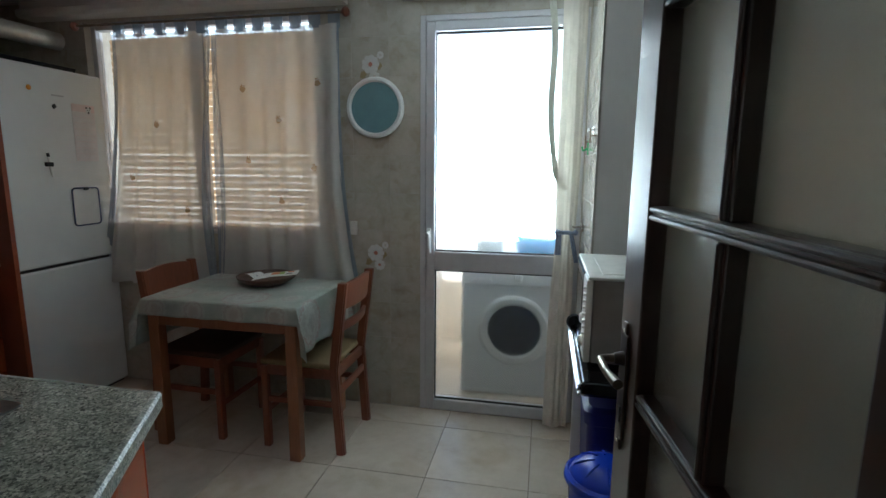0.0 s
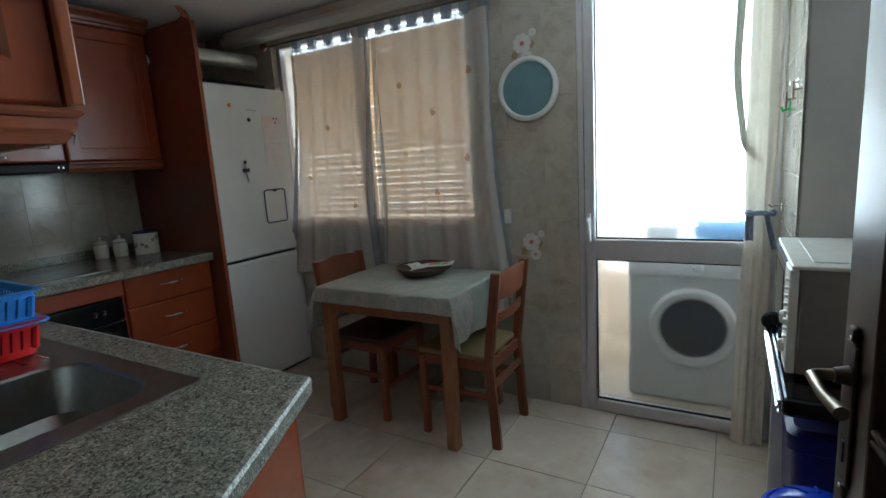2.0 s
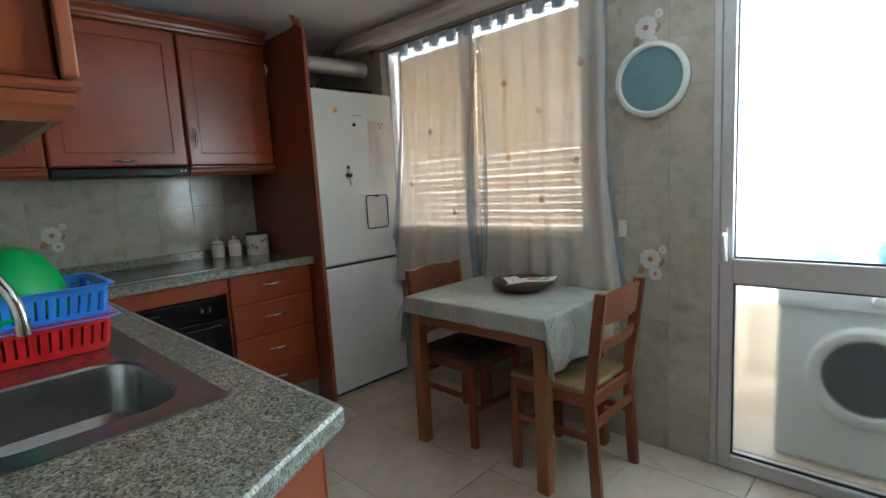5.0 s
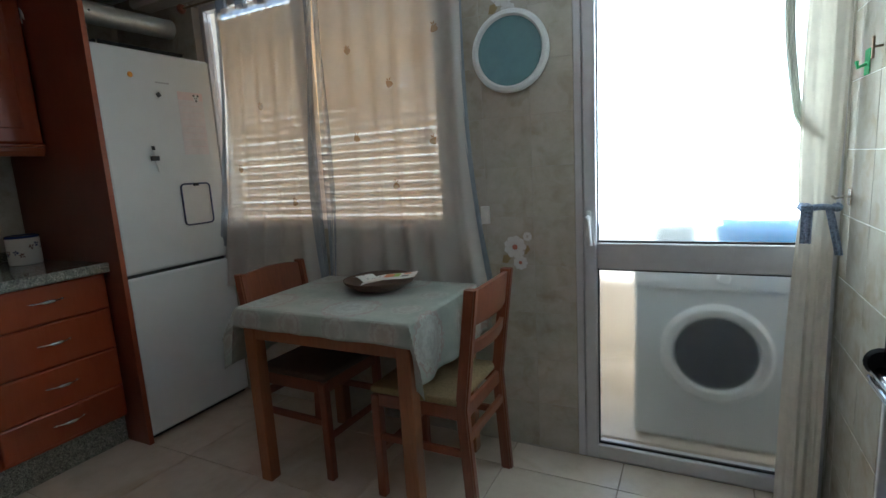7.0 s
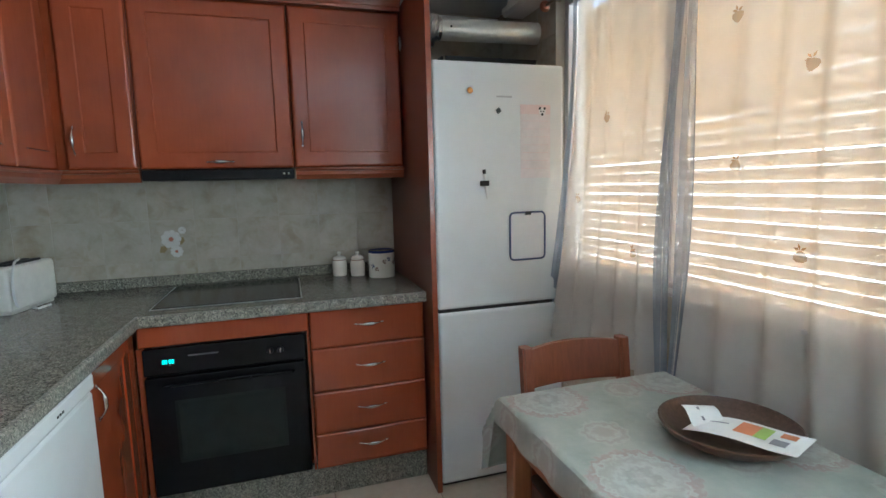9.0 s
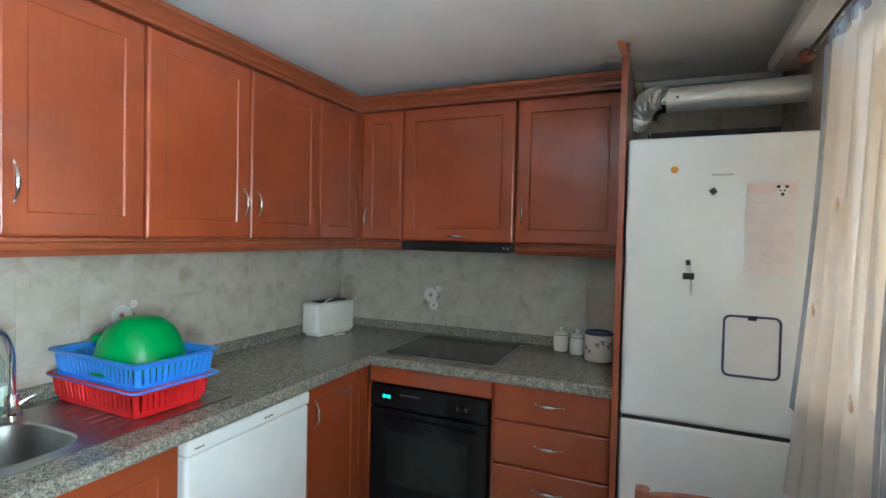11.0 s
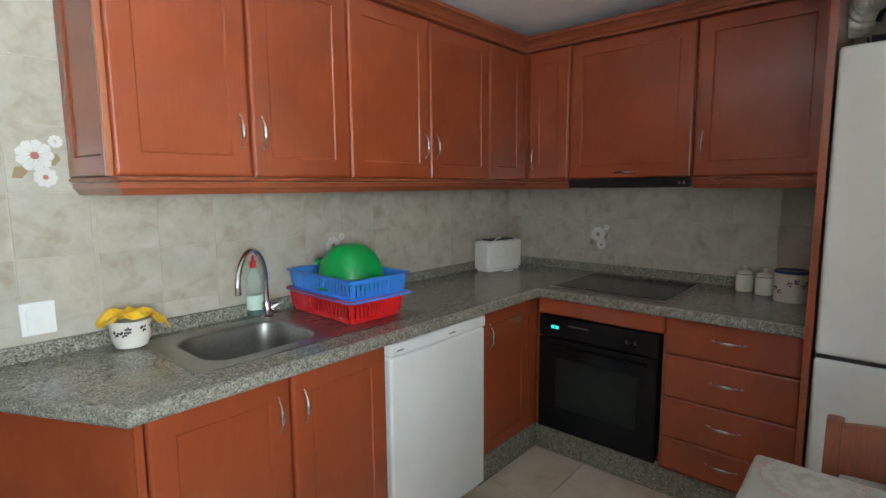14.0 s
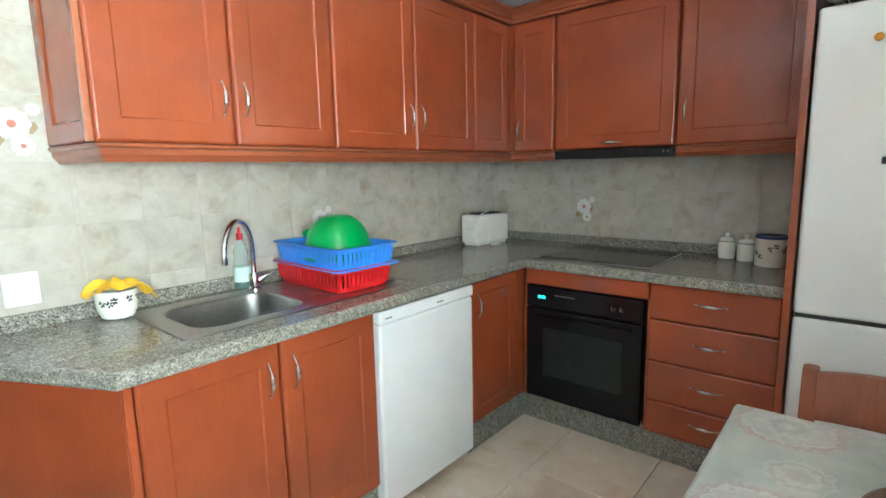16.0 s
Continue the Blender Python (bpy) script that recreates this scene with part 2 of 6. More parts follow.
def frosted(name, rough, scatter):
    """Frosted glass: rough refraction with some light scattered by the etched face."""
    m = glass(name, (0.97, 0.99, 0.98), rough)
    nt = m.node_tree
    tl = nt.nodes.new("ShaderNodeBsdfTranslucent")
    tl.inputs[0].default_value = (0.93, 0.96, 0.96, 1)
    mx = nt.nodes.new("ShaderNodeMixShader")
    mx.inputs[0].default_value = scatter
    nt.links.new(nt.nodes["Principled BSDF"].outputs[0], mx.inputs[1])
    nt.links.new(tl.outputs[0], mx.inputs[2])
    nt.links.new(mx.outputs[0], nt.nodes["Material Output"].inputs[0])
    return m


FROSTED = frosted("etched_glass", 0.19, 0.05)
FROSTED_LOW = frosted("lightly_frosted_glass", 0.17, 0.015)
CLEAR = glass("clear_glass", (0.98, 1, 0.99), 0.0)
RIPPLED = glass("pebbled_glass", (0.62, 0.60, 0.50), 0.17, 2.2, 0.12, 420)
_nt = RIPPLED.node_tree
_df, _mx = _nt.nodes.new("ShaderNodeBsdfDiffuse"), _nt.nodes.new("ShaderNodeMixShader")
_df.inputs[0].default_value = (0.62, 0.60, 0.52, 1)
_mx.inputs[0].default_value = 0.10
_nt.links.new(_nt.nodes["Principled BSDF"].outputs[0], _mx.inputs[1])
_nt.links.new(_df.outputs[0], _mx.inputs[2])
_nt.links.new(_mx.outputs[0], _nt.nodes["Material Output"].inputs[0])


def cloth(name, col, see_through, through_col, amount=0.08, thin=0.5):
    """Thin woven fabric: part open weave, part light scattered through, part reflected."""
    m, nt, b = material(name)
    rp, nz = noise_ramp(nt, 18, [(0.3, [c * (1 - amount) for c in col]), (0.7, [min(1, c * (1 + amount)) for c in col])], 4)
    nt.links.new(rp.outputs[0], b.inputs["Base Color"])
    b.inputs["Roughness"].default_value = 0.9
    tl = nt.nodes.new("ShaderNodeBsdfTranslucent")
    tl.inputs[0].default_value = (*through_col, 1)
    tp = nt.nodes.new("ShaderNodeBsdfTransparent")
    m1, m2 = nt.nodes.new("ShaderNodeMixShader"), nt.nodes.new("ShaderNodeMixShader")
    m1.inputs[0].default_value, m2.inputs[0].default_value = thin, see_through
    out = nt.nodes["Material Output"]
    nt.links.new(b.outputs[0], m1.inputs[1])
    nt.links.new(tl.outputs[0], m1.inputs[2])
    nt.links.new(m1.outputs[0], m2.inputs[1])
    nt.links.new(tp.outputs[0], m2.inputs[2])
    nt.links.new(m2.outputs[0], out.inputs[0])
    return m


SHEER = cloth("sheer_voile", (0.88, 0.86, 0.82), 0.27, (0.86, 0.82, 0.76), 0.05, 0.38)
SHEER_BLUE = cloth("blue_gingham_border", (0.50, 0.56, 0.63), 0.36, (0.48, 0.54, 0.62), 0.2)
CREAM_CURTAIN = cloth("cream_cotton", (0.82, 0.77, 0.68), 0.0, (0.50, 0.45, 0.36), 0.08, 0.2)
# greyer, denser copy of the cream cotton: shade of the backlit fold in its colour
CREAM_SHADED = cloth("cream_cotton_shaded", (0.66, 0.66, 0.58), 0.0, (0.4, 0.4, 0.34), 0.08, 0.05)
BLUE_STUFF = cloth("turquoise_plastic", (0.0, 0.33, 0.56), 0.0, (0.0, 0.42, 0.70), 0.08, 0.5)
BOTTLE_GLASS = cloth("clear_green_plastic", (0.75, 0.92, 0.85), 0.72, (0.7, 0.92, 0.82))
FLOWER_PRINT = cloth("printed_flower", (0.50, 0.30, 0.14), 0.42, (0.6, 0.34, 0.14))
PETAL_PRINT = cloth("pale_printed_petal", (0.62, 0.44, 0.26), 0.5, (0.75, 0.50, 0.28))
SLAT = cloth("shutter_slat_plastic", (0.60, 0.54, 0.47), 0.0, (0.80, 0.65, 0.49))


def lattice(nt, uv, pitch, offset, lace, scale):
    """Distance from the nearest point of a square lattice, roughened like lace; in units of the radius scale."""
    def math_node(op, a, b=None):
        n = nt.nodes.new("ShaderNodeVectorMath")
        n.operation = op
        nt.links.new(a, n.inputs[0])
        if b is not None:
            n.inputs[1].default_value = b
        return n
    v = math_node("SUBTRACT", uv, (*offset, 0))
    v = math_node("DIVIDE", v.outputs[0], (pitch, pitch, 1))
    v = math_node("FRACTION", v.outputs[0])
    v = math_node("SUBTRACT", v.outputs[0], (0.5, 0.5, 0))
    v = math_node("LENGTH", v.outputs[0])
    m = nt.nodes.new("ShaderNodeMath")
    m.operation = "MULTIPLY_ADD"
    m.inputs[1].default_value = pitch / scale
    nt.links.new(v.outputs["Value"], m.inputs[0])
    nt.links.new(lace, m.inputs[2])
    return m.outputs[0]


def colour_stops(nt, fac, stops):
    r = nt.nodes.new("ShaderNodeValToRGB")
    e = r.color_ramp.elements
    e[0].position, e[0].color = stops[0][0], stops[0][1]
    e[1].position, e[1].color = stops[-1][0], stops[-1][1]
    for p, c in stops[1:-1]:
        e.new(p).color = c
    nt.links.new(fac, r.inputs[0])
    return r


def tablecloth_mat():
    """Oilcloth printed with large and small lace rings on mottled grey-green; the print follows the cloth's own UV."""
    m, nt, b = material("oilcloth")
    base, nz = noise_ramp(nt, 9, [(0.3, (0.285, 0.315, 0.275)), (0.5, (0.355, 0.385, 0.34)), (0.72, (0.44, 0.455, 0.40))], 6)
    uv = nt.nodes.new("ShaderNodeUVMap").outputs[0]
    nl = nt.nodes.new("ShaderNodeTexNoise")
    nl.inputs["Scale"].default_value, nl.inputs["Detail"].default_value = 55, 3
    nt.links.new(uv, nl.inputs["Vector"])
    lace = nt.nodes.new("ShaderNodeMath")
    lace.operation = "MULTIPLY_ADD"
    lace.inputs[1].default_value, lace.inputs[2].default_value = 0.44, -0.22
    nt.links.new(nl.outputs["Fac"], lace.inputs[0])
    colour = base.outputs[0]
    layers = (
        (0.41, (-0.107, -0.09), 0.165, ((0.0, (0.52, 0.53, 0.49, 0.75)), (0.18, (0.34, 0.33, 0.31, 0.7)), (0.30, (0.52, 0.54, 0.50, 0.8)), (0.46, (0.40, 0.37, 0.34, 0.7)), (0.54, (0.50, 0.52, 0.48, 0.8)), (0.60, (0.37, 0.24, 0.22, 0.72)), (0.66, (0.41, 0.30, 0.28, 0.65)), (0.72, (0.5, 0.5, 0.46, 0.0)))),
        (0.205, (-0.402, -0.1525), 0.10, ((0.0, (0.40, 0.34, 0.30, 0.6)), (0.22, (0.42, 0.36, 0.32, 0.6)), (0.34, (0.52, 0.53, 0.48, 0.65)), (0.46, (0.36, 0.30, 0.27, 0.6)), (0.56, (0.50, 0.52, 0.47, 0.5)), (0.64, (0.5, 0.5, 0.46, 0.0)))),
    )
    for pitch, offset, scale, stops in layers[::-1]:
        ramp = colour_stops(nt, lattice(nt, uv, pitch, offset, lace.outputs[0], scale), stops)
        mx = nt.nodes.new("ShaderNodeMix")
        mx.data_type = "RGBA"
        fade = nt.nodes.new("ShaderNodeMath")
        fade.operation = "MULTIPLY"
        fade.inputs[1].default_value = 0.88
        nt.links.new(ramp.outputs["Alpha"], fade.inputs[0])
        nt.links.new(fade.outputs[0], mx.inputs[0])
        nt.links.new(colour, mx.inputs[6])
        nt.links.new(ramp.outputs[0], mx.inputs[7])
        colour = mx.outputs[2]
    nt.links.new(colour, b.inputs["Base Color"])
    b.inputs["Roughness"].default_value = 0.42
    bump(nt, b, nz.outputs["Fac"], 0.25, 0.006)
    return m


OILCLOTH = tablecloth_mat()
DISPLAY, _nt, _b = material("cyan_display")
_b.inputs["Base Color"].default_value = (0.0, 0.1, 0.1, 1)
_b.inputs["Emission Color"].default_value = (0.05, 0.95, 0.85, 1)
_b.inputs["Emission Strength"].default_value = 0.26

# ---- building helpers ----


def thing(name, loc, label, category, group="", kind=""):
    e = new(name)
    e.empty_display_size = 0.1
    e.location = loc
    return tagged(e, label, category, group, kind)


def finish(bm, name, mat, smooth=False):
    bmesh.ops.recalc_face_normals(bm, faces=bm.faces[:])
    me = bpy.data.meshes.new(name)
    bm.to_mesh(me)
    bm.free()
    if smooth:
        for p in me.polygons:
            p.use_smooth = True
        me.set_sharp_from_angle(angle=radians(38))
    me.materials.append(mat)
    return me


def part(name, bm, mat, parent=None, label="", smooth=False):
    """One mesh object under a thing or a part; its mesh is given in world coordinates."""
    o = new(name, finish(bm, name, mat, smooth))
    if parent:
        o.parent = parent
        o.matrix_parent_inverse = Matrix.Translation(-parent.location)
    if label:
        o["label"] = label
    return o


def solid(name, bm, mat, label, category, group="", kind="", smooth=False):
    return tagged(part(name, bm, mat, None, "", smooth), label, category, group, kind)


def box(x0, x1, y0, y1, z0, z1, bevel=0.0, bm=None, seg=2):
    b = bmesh.new()
    bmesh.ops.create_cube(b, size=1)
    for v in b.verts:
        v.co = Vector(((x0 + x1) / 2 + v.co.x * (x1 - x0), (y0 + y1) / 2 + v.co.y * (y1 - y0), (z0 + z1) / 2 + v.co.z * (z1 - z0)))
    if bevel:
        bmesh.ops.bevel(b, geom=b.edges[:], offset=bevel, segments=seg, profile=0.5, affect="EDGES")
    return add(bm, b)


def add(bm, b):
    """Joins b into bm; with no bm gives b back."""
    if bm is None:
        return b
    me = bpy.data.meshes.new("tmp")
    b.to_mesh(me)
    b.free()
    bm.from_mesh(me)
    bpy.data.meshes.remove(me)
    return bm


def tube(points, r, seg=10, bm=None, caps=True, radii=None):
    """A round bar along points."""
    b = bmesh.new()
    pts = [Vector(p) for p in points]
    rings = []
    up = None
    for i, p in enumerate(pts):
        d = (pts[min(i + 1, len(pts) - 1)] - pts[max(i - 1, 0)]).normalized()
        if up is None:
            up = d.orthogonal().normalized()
        up = (up - d * up.dot(d)).normalized()
        side = d.cross(up)
        rr = radii[i] if radii else r
        rings.append([b.verts.new(p + (up * math.cos(a) + side * math.sin(a)) * rr) for a in [2 * math.pi * k / seg for k in range(seg)]])
    for r0, r1 in zip(rings, rings[1:]):
        for k in range(seg):
            b.faces.new((r0[k], r0[(k + 1) % seg], r1[(k + 1) % seg], r1[k]))
    if caps:
        b.faces.new(rings[0])
        b.faces.new(rings[-1][::-1])
    return add(bm, b)


def lathe(profile, centre, seg=28, bm=None, axis="z"):
    """A turned body from (radius, height) pairs."""
    b = bmesh.new()
    c = Vector(centre)
    rings = []
    for r, h in profile:
        ring = []
        for k in range(seg):
            a = 2 * math.pi * k / seg
            u, v = r * math.cos(a), r * math.sin(a)
            ring.append(b.verts.new(c + (Vector((u, v, h)) if axis == "z" else Vector((u, h, v)) if axis == "y" else Vector((h, u, v)))))
        rings.append(ring)
    for r0, r1 in zip(rings, rings[1:]):
        for k in range(seg):
            b.faces.new((r0[k], r0[(k + 1) % seg], r1[(k + 1) % seg], r1[k]))
    b.faces.new(rings[0])
    b.faces.new(rings[-1][::-1])
    return add(bm, b)


def prism(poly, z0, z1, bevel=0.0, bm=None):
    """An upright prism over a plan outline."""
    b = bmesh.new()
    lo = [b.verts.new((x, y, z0)) for x, y in poly]
    hi = [b.verts.new((x, y, z1)) for x, y in poly]
    b.faces.new(lo[::-1])
    b.faces.new(hi)
    for k in range(len(poly)):
        j = (k + 1) % len(poly)
        b.faces.new((lo[k], lo[j], hi[j], hi[k]))
    if bevel:
        bmesh.ops.bevel(b, geom=b.edges[:], offset=bevel, segments=2, profile=0.5, affect="EDGES")
    return add(bm, b)


def sweep(profile, path, bm=None):
    """A moulding: the profile (out, up) carried along a plan path with mitred corners; out is to the left of the way."""
    b = bmesh.new()
    pts = [Vector((x, y)) for x, y in path]
    rows = []
    for i, p in enumerate(pts):
        d0 = (p - pts[i - 1]).normalized() if i else None
        d1 = (pts[i + 1] - p).normalized() if i < len(pts) - 1 else None
        n0 = Vector((-d0.y, d0.x)) if d0 else None
        n1 = Vector((-d1.y, d1.x)) if d1 else None
        n = n1 if n0 is None else n0 if n1 is None else (n0 + n1) / (1 + n0.dot(n1))
        rows.append([b.verts.new((p.x + n.x * o, p.y + n.y * o, z)) for o, z in profile])
    k = len(profile)
    for a, c in zip(rows, rows[1:]):
        for j in range(k):
            b.faces.new((a[j], a[(j + 1) % k], c[(j + 1) % k], c[j]))
    b.faces.new(rows[0][::-1])
    b.faces.new(rows[-1])
    return add(bm, b)


FACE_N = Matrix(((1, 0, 0, 0), (0, 1, 0, 0), (0, 0, 1, 0), (0, 0, 0, 1)))      # u = x, out = +y
FACE_W = Matrix(((0, -1, 0, 0), (1, 0, 0, 0), (0, 0, 1, 0), (0, 0, 0, 1)))     # u = y, out = -x
FACE_E = Matrix(((0, 1, 0, 0), (1, 0, 0, 0), (0, 0, 1, 0), (0, 0, 0, 1)))      # u = y, out = +x


def framed(face, u0, u1, z0, z1, n, loops, back):
    """A panel from nested rectangles; loops are (inset, depth) from the front's edge inward."""
    b = bmesh.new()
    rows = []
    for ins, dep in [(0, back)] + loops:
        rows.append([b.verts.new(face @ Vector((u, n + dep, z))) for u, z in ((u0 + ins, z0 + ins), (u1 - ins, z0 + ins), (u1 - ins, z1 - ins), (u0 + ins, z1 - ins))])
    for a, c in zip(rows, rows[1:]):
        for j in range(4):
            b.faces.new((a[j], a[(j + 1) % 4], c[(j + 1) % 4], c[j]))
    b.faces.new(rows[0][::-1])
    b.faces.new(rows[-1])
    return b


SHAKER = [(0, -0.010), (0.002, -0.0055), (0.006, -0.002), (0.011, 0), (0.068, 0), (0.0705, -0.0025), (0.073, -0.0045), (0.078, -0.0045)]
SLAB = [(0, -0.008), (0.002, -0.003), (0.007, 0), (0.012, 0)]


def bow_handle(face, u, z, n, parent, upright=True, length=0.1):
    """A slim pull on two pointed feet with a thicker oval grip in its middle."""
    def at(a, out):
        return face @ Vector((u + (0 if upright else a), n + out, z + (a if upright else 0)))

    pts, rad = [], []
    for k in range(17):
        s = k / 16 * 2 - 1
        pts.append(at(s * length / 2, 0.003 + 0.019 * (1 - abs(s) ** 3)))
        rad.append(0.0028 + 0.0048 * math.exp(-(s / 0.46) ** 6))
    bm = tube(pts, 0.005, 10, radii=rad)
    for s in (-1, 1):
        tube([at(s * length * 0.5, 0), at(s * length * 0.5, 0.007)], 0.0042, 8, bm)
        tube([at(s * length * 0.5, 0.003), at(s * length * 0.60, 0.002)], 0.004, 8, bm, radii=[0.0042, 0.0008])
    return part("handle", bm, NICKEL, parent, "satin nickel bow handle", True)


def leaf(face, u0, u1, z0, z1, n, parent, name="door", handle=None, style=SHAKER, lying=False):
    d = part(name, framed(face, u0 + 0.0015, u1 - 0.0015, z0, z1, n, style, -0.019), CHERRY, parent, "")
    if handle:
        bow_handle(face, handle[0], handle[1], n, d, not lying)
    return d

# ---- the room ----
XW, XE, XR, YS, YN, ZC = -3.22, 0.315, 0.95, 0.45, 2.885, 2.305
WIN = (-2.56, -1.11, 0.975, 2.18)
DOOR = (-0.53, 0.31, 0.0, 2.13)
WORKTOP_Z = 0.90

floor = tagged(part("floor", box(XW - 0.2, 1.2, -1.5, 3.08, -0.08, -0.006), FLOOR_GROUT), "beige ceramic tile floor with thin joints", "floor", kind="structure")
ceiling = tagged(part("ceiling", box(XW - 0.2, 1.2, -1.5, 3.08, ZC, ZC + 0.12), CEILING_WHITE), "smooth off-white painted ceiling", "ceiling", kind="structure")

bm = box(XW - 0.2, WIN[0], YN + 0.0016, 3.08, 0, ZC)
box(WIN[0], WIN[1], YN + 0.0016, 3.08, 0, WIN[2], bm=bm)
box(WIN[0], WIN[1], YN + 0.0016, 3.08, WIN[3], ZC, bm=bm)
box(WIN[1], DOOR[0], YN + 0.0016, 3.08, 0, ZC, bm=bm)
box(DOOR[0], DOOR[1], YN + 0.0016, 3.08, DOOR[3], ZC, bm=bm)
box(DOOR[1], 1.2, YN + 0.0016, 3.08, 0, ZC, bm=bm)
wall_north = tagged(part("wall_north", bm, GROUT), "outer kitchen wall clad in veined beige tiles", "wall", kind="structure")
wall_west = tagged(part("wall_west", box(XW - 0.2, XW - 0.0016, -1.5, 3.08, 0, ZC), GROUT), "kitchen wall clad in veined beige tiles", "wall", kind="structure")
DW0, DW1, DWZ = -0.375, 0.385, 2.08
bm = box(XW, DW0, 0.33, YS - 0.0016, 0, ZC)
box(DW0, DW1, 0.33, YS - 0.0016, DWZ, ZC, bm=bm)
box(DW1, 1.2, 0.33, YS - 0.0016, 0, ZC, bm=bm)
wall_south = tagged(part("wall_south", bm, GROUT), "kitchen wall clad in veined beige tiles with a doorway", "wall", kind="structure")
PIER_Y = 2.285
bm = box(XE + 0.0016, 1.2, PIER_Y, YN + 0.0016, 0, ZC)
box(XR, 1.2, YS, PIER_Y, 0, ZC, bm=bm)
wall_east = tagged(part("wall_east", bm, PLASTER), "pale wall with a recess beside a tiled pier", "wall", kind="structure")
bm = box(-1.3, -1.15, -1.5, 0.33, 0, ZC)
box(1.05, 1.2, -1.5, 0.33, 0, ZC, bm=bm)
box(-1.3, 1.2, -1.5, -1.4, 0, ZC, bm=bm)
wall_hall = tagged(part("wall_hall", bm, PLASTER), "plain plastered hallway walls", "wall", kind="structure")

# curtain-rail boxes under the ceiling
for x0, x1 in ((-2.9, -0.92), (-0.62, XE)):
    bm = sweep([(0, 2.2), (0.10, 2.2), (0.115, 2.215), (0.115, 2.24), (0.085, 2.255), (0.085, ZC - 0.012), (0, ZC - 0.012)], [(x1, YN), (x0, YN)])
    tagged(part("trim", bm, PLASTER), "off-white curtain rail moulding under the ceiling", "moulding", kind="structure")
tagged(part("trim", box(XW + 0.002, XW + 0.03, 2.28, YN - 0.01, 2.262, 2.290, 0.004), WHITE_PLASTIC), "thin white cable trunking on the wall", "trunking", kind="structure")

# ---- balcony ----
tagged(part("balcony_floor", box(-0.66, 2.9, 3.08, 4.1, -0.08, 0.0), FLOOR_TILE), "beige balcony floor", "floor", kind="structure")
tagged(part("balcony_ceiling", box(-0.66, 2.9, 3.08, 4.1, 2.45, 2.55), PLASTER), "white balcony ceiling", "ceiling", kind="structure")
bm = box(-0.78, -0.66, 3.08, 4.1, 0, 2.45)
box(2.9, 3.02, 3.08, 4.1, 0, 2.45, bm=bm)
box(1.2, 2.9, 2.96, 3.08, 0, 2.45, bm=bm)
tagged(part("balcony_wall", bm, PEACH), "peach plastered balcony side wall", "wall", kind="structure")
tagged(part("balcony_parapet", box(-0.66, 2.9, 4.06, 4.16, 0, 0.5), PEACH), "peach plastered balcony parapet", "parapet", kind="structure")

gbm = bmesh.new()
bmesh.ops.create_grid(gbm, x_segments=2, y_segments=2, size=400)
for v in gbm.verts:
    v.co.z = -6
tagged(part("ground", gbm, simple("pale_ground", (0.3, 0.28, 0.25), 0.9)), "pale open ground far below", "ground", kind="structure")


# ---- balcony door ----
def rect_frame(x0, x1, y0, y1, z0, z1, w, bevel=0.004, wb=None):
    bm = box(x0, x0 + w, y0, y1, z0, z1, bevel)
    box(x1 - w, x1, y0, y1, z0, z1, bevel, bm)
    box(x0 + w, x1 - w, y0, y1, z1 - w, z1, bevel, bm)
    box(x0 + w, x1 - w, y0, y1, z0, z0 + (wb or w), bevel, bm)
    return bm


door_1 = thing("door_1", (-0.11, 2.9, 0), "grey aluminium balcony door with two frosted panes", "door", kind="structure")
GL, GR = -0.450, 0.228
bm = rect_frame(-0.53, 0.31, 2.885, 2.955, 0.0, 2.13, 0.03)
part("door_frame", bm, ALU, door_1)
part("door_leaf", rect_frame(-0.498, 0.278, 2.878, 2.948, 0.006, 2.098, 0.05, 0.006, 0.06), ALU, door_1)
part("middle_rail", box(-0.448, 0.228, 2.881, 2.946, 0.815, 0.918, 0.005), ALU, door_1)
for z0, z1 in ((0.066, 0.815), (0.918, 2.046)):
    p = part("pane", box(GL - 0.006, GR + 0.006, 2.908, 2.913, z0 - 0.004, z1 + 0.004), FROSTED if z0 > 0.5 else FROSTED_LOW, door_1, "frosted glass pane")
    p.visible_shadow = False
    part("glazing_bead", rect_frame(GL - 0.002, GR + 0.002, 2.895, 2.907, z0 - 0.001, z1 + 0.001, 0.009, 0.002), SEAM, door_1, "black rubber glazing bead")
bm = box(-0.487, -0.467, 2.867, 2.879, 0.945, 1.045, 0.003)
tube([(-0.477, 2.868, 1.02), (-0.477, 2.838, 1.02), (-0.472, 2.831, 1.015), (-0.462, 2.828, 0.915)], 0.008, 8, bm)
part("door_handle", bm, WHITE_PLASTIC, door_1, "white lever handle", True)

# ---- window with roller shutter ----
window_1 = thing("window_1", (-1.835, 2.97, 0.98), "aluminium window with beige roller shutter almost down", "window", kind="structure")
part("window_frame", rect_frame(WIN[0], WIN[1], 2.93, 2.985, WIN[2], WIN[3], 0.03), ALU, window_1)
part("mullion", box(-1.905, -1.845, 2.925, 2.99, WIN[2] + 0.03, WIN[3] - 0.03, 0.004), ALU, window_1)
for x0, x1 in ((WIN[0] + 0.03, -1.905), (-1.845, WIN[1] - 0.03)):
    p = part("pane", box(x0, x1, 2.955, 2.959, WIN[2] + 0.03, WIN[3] - 0.03), CLEAR, window_1)
    p.visible_shadow = False
part("window_sill", box(WIN[0], WIN[1], 2.868, 2.93, WIN[2] - 0.002, WIN[2] + 0.012, 0.003), ALU, window_1)
pitch = 0.0405
zs, k = WIN[2] + 0.012, 0
SLAT_N = 28
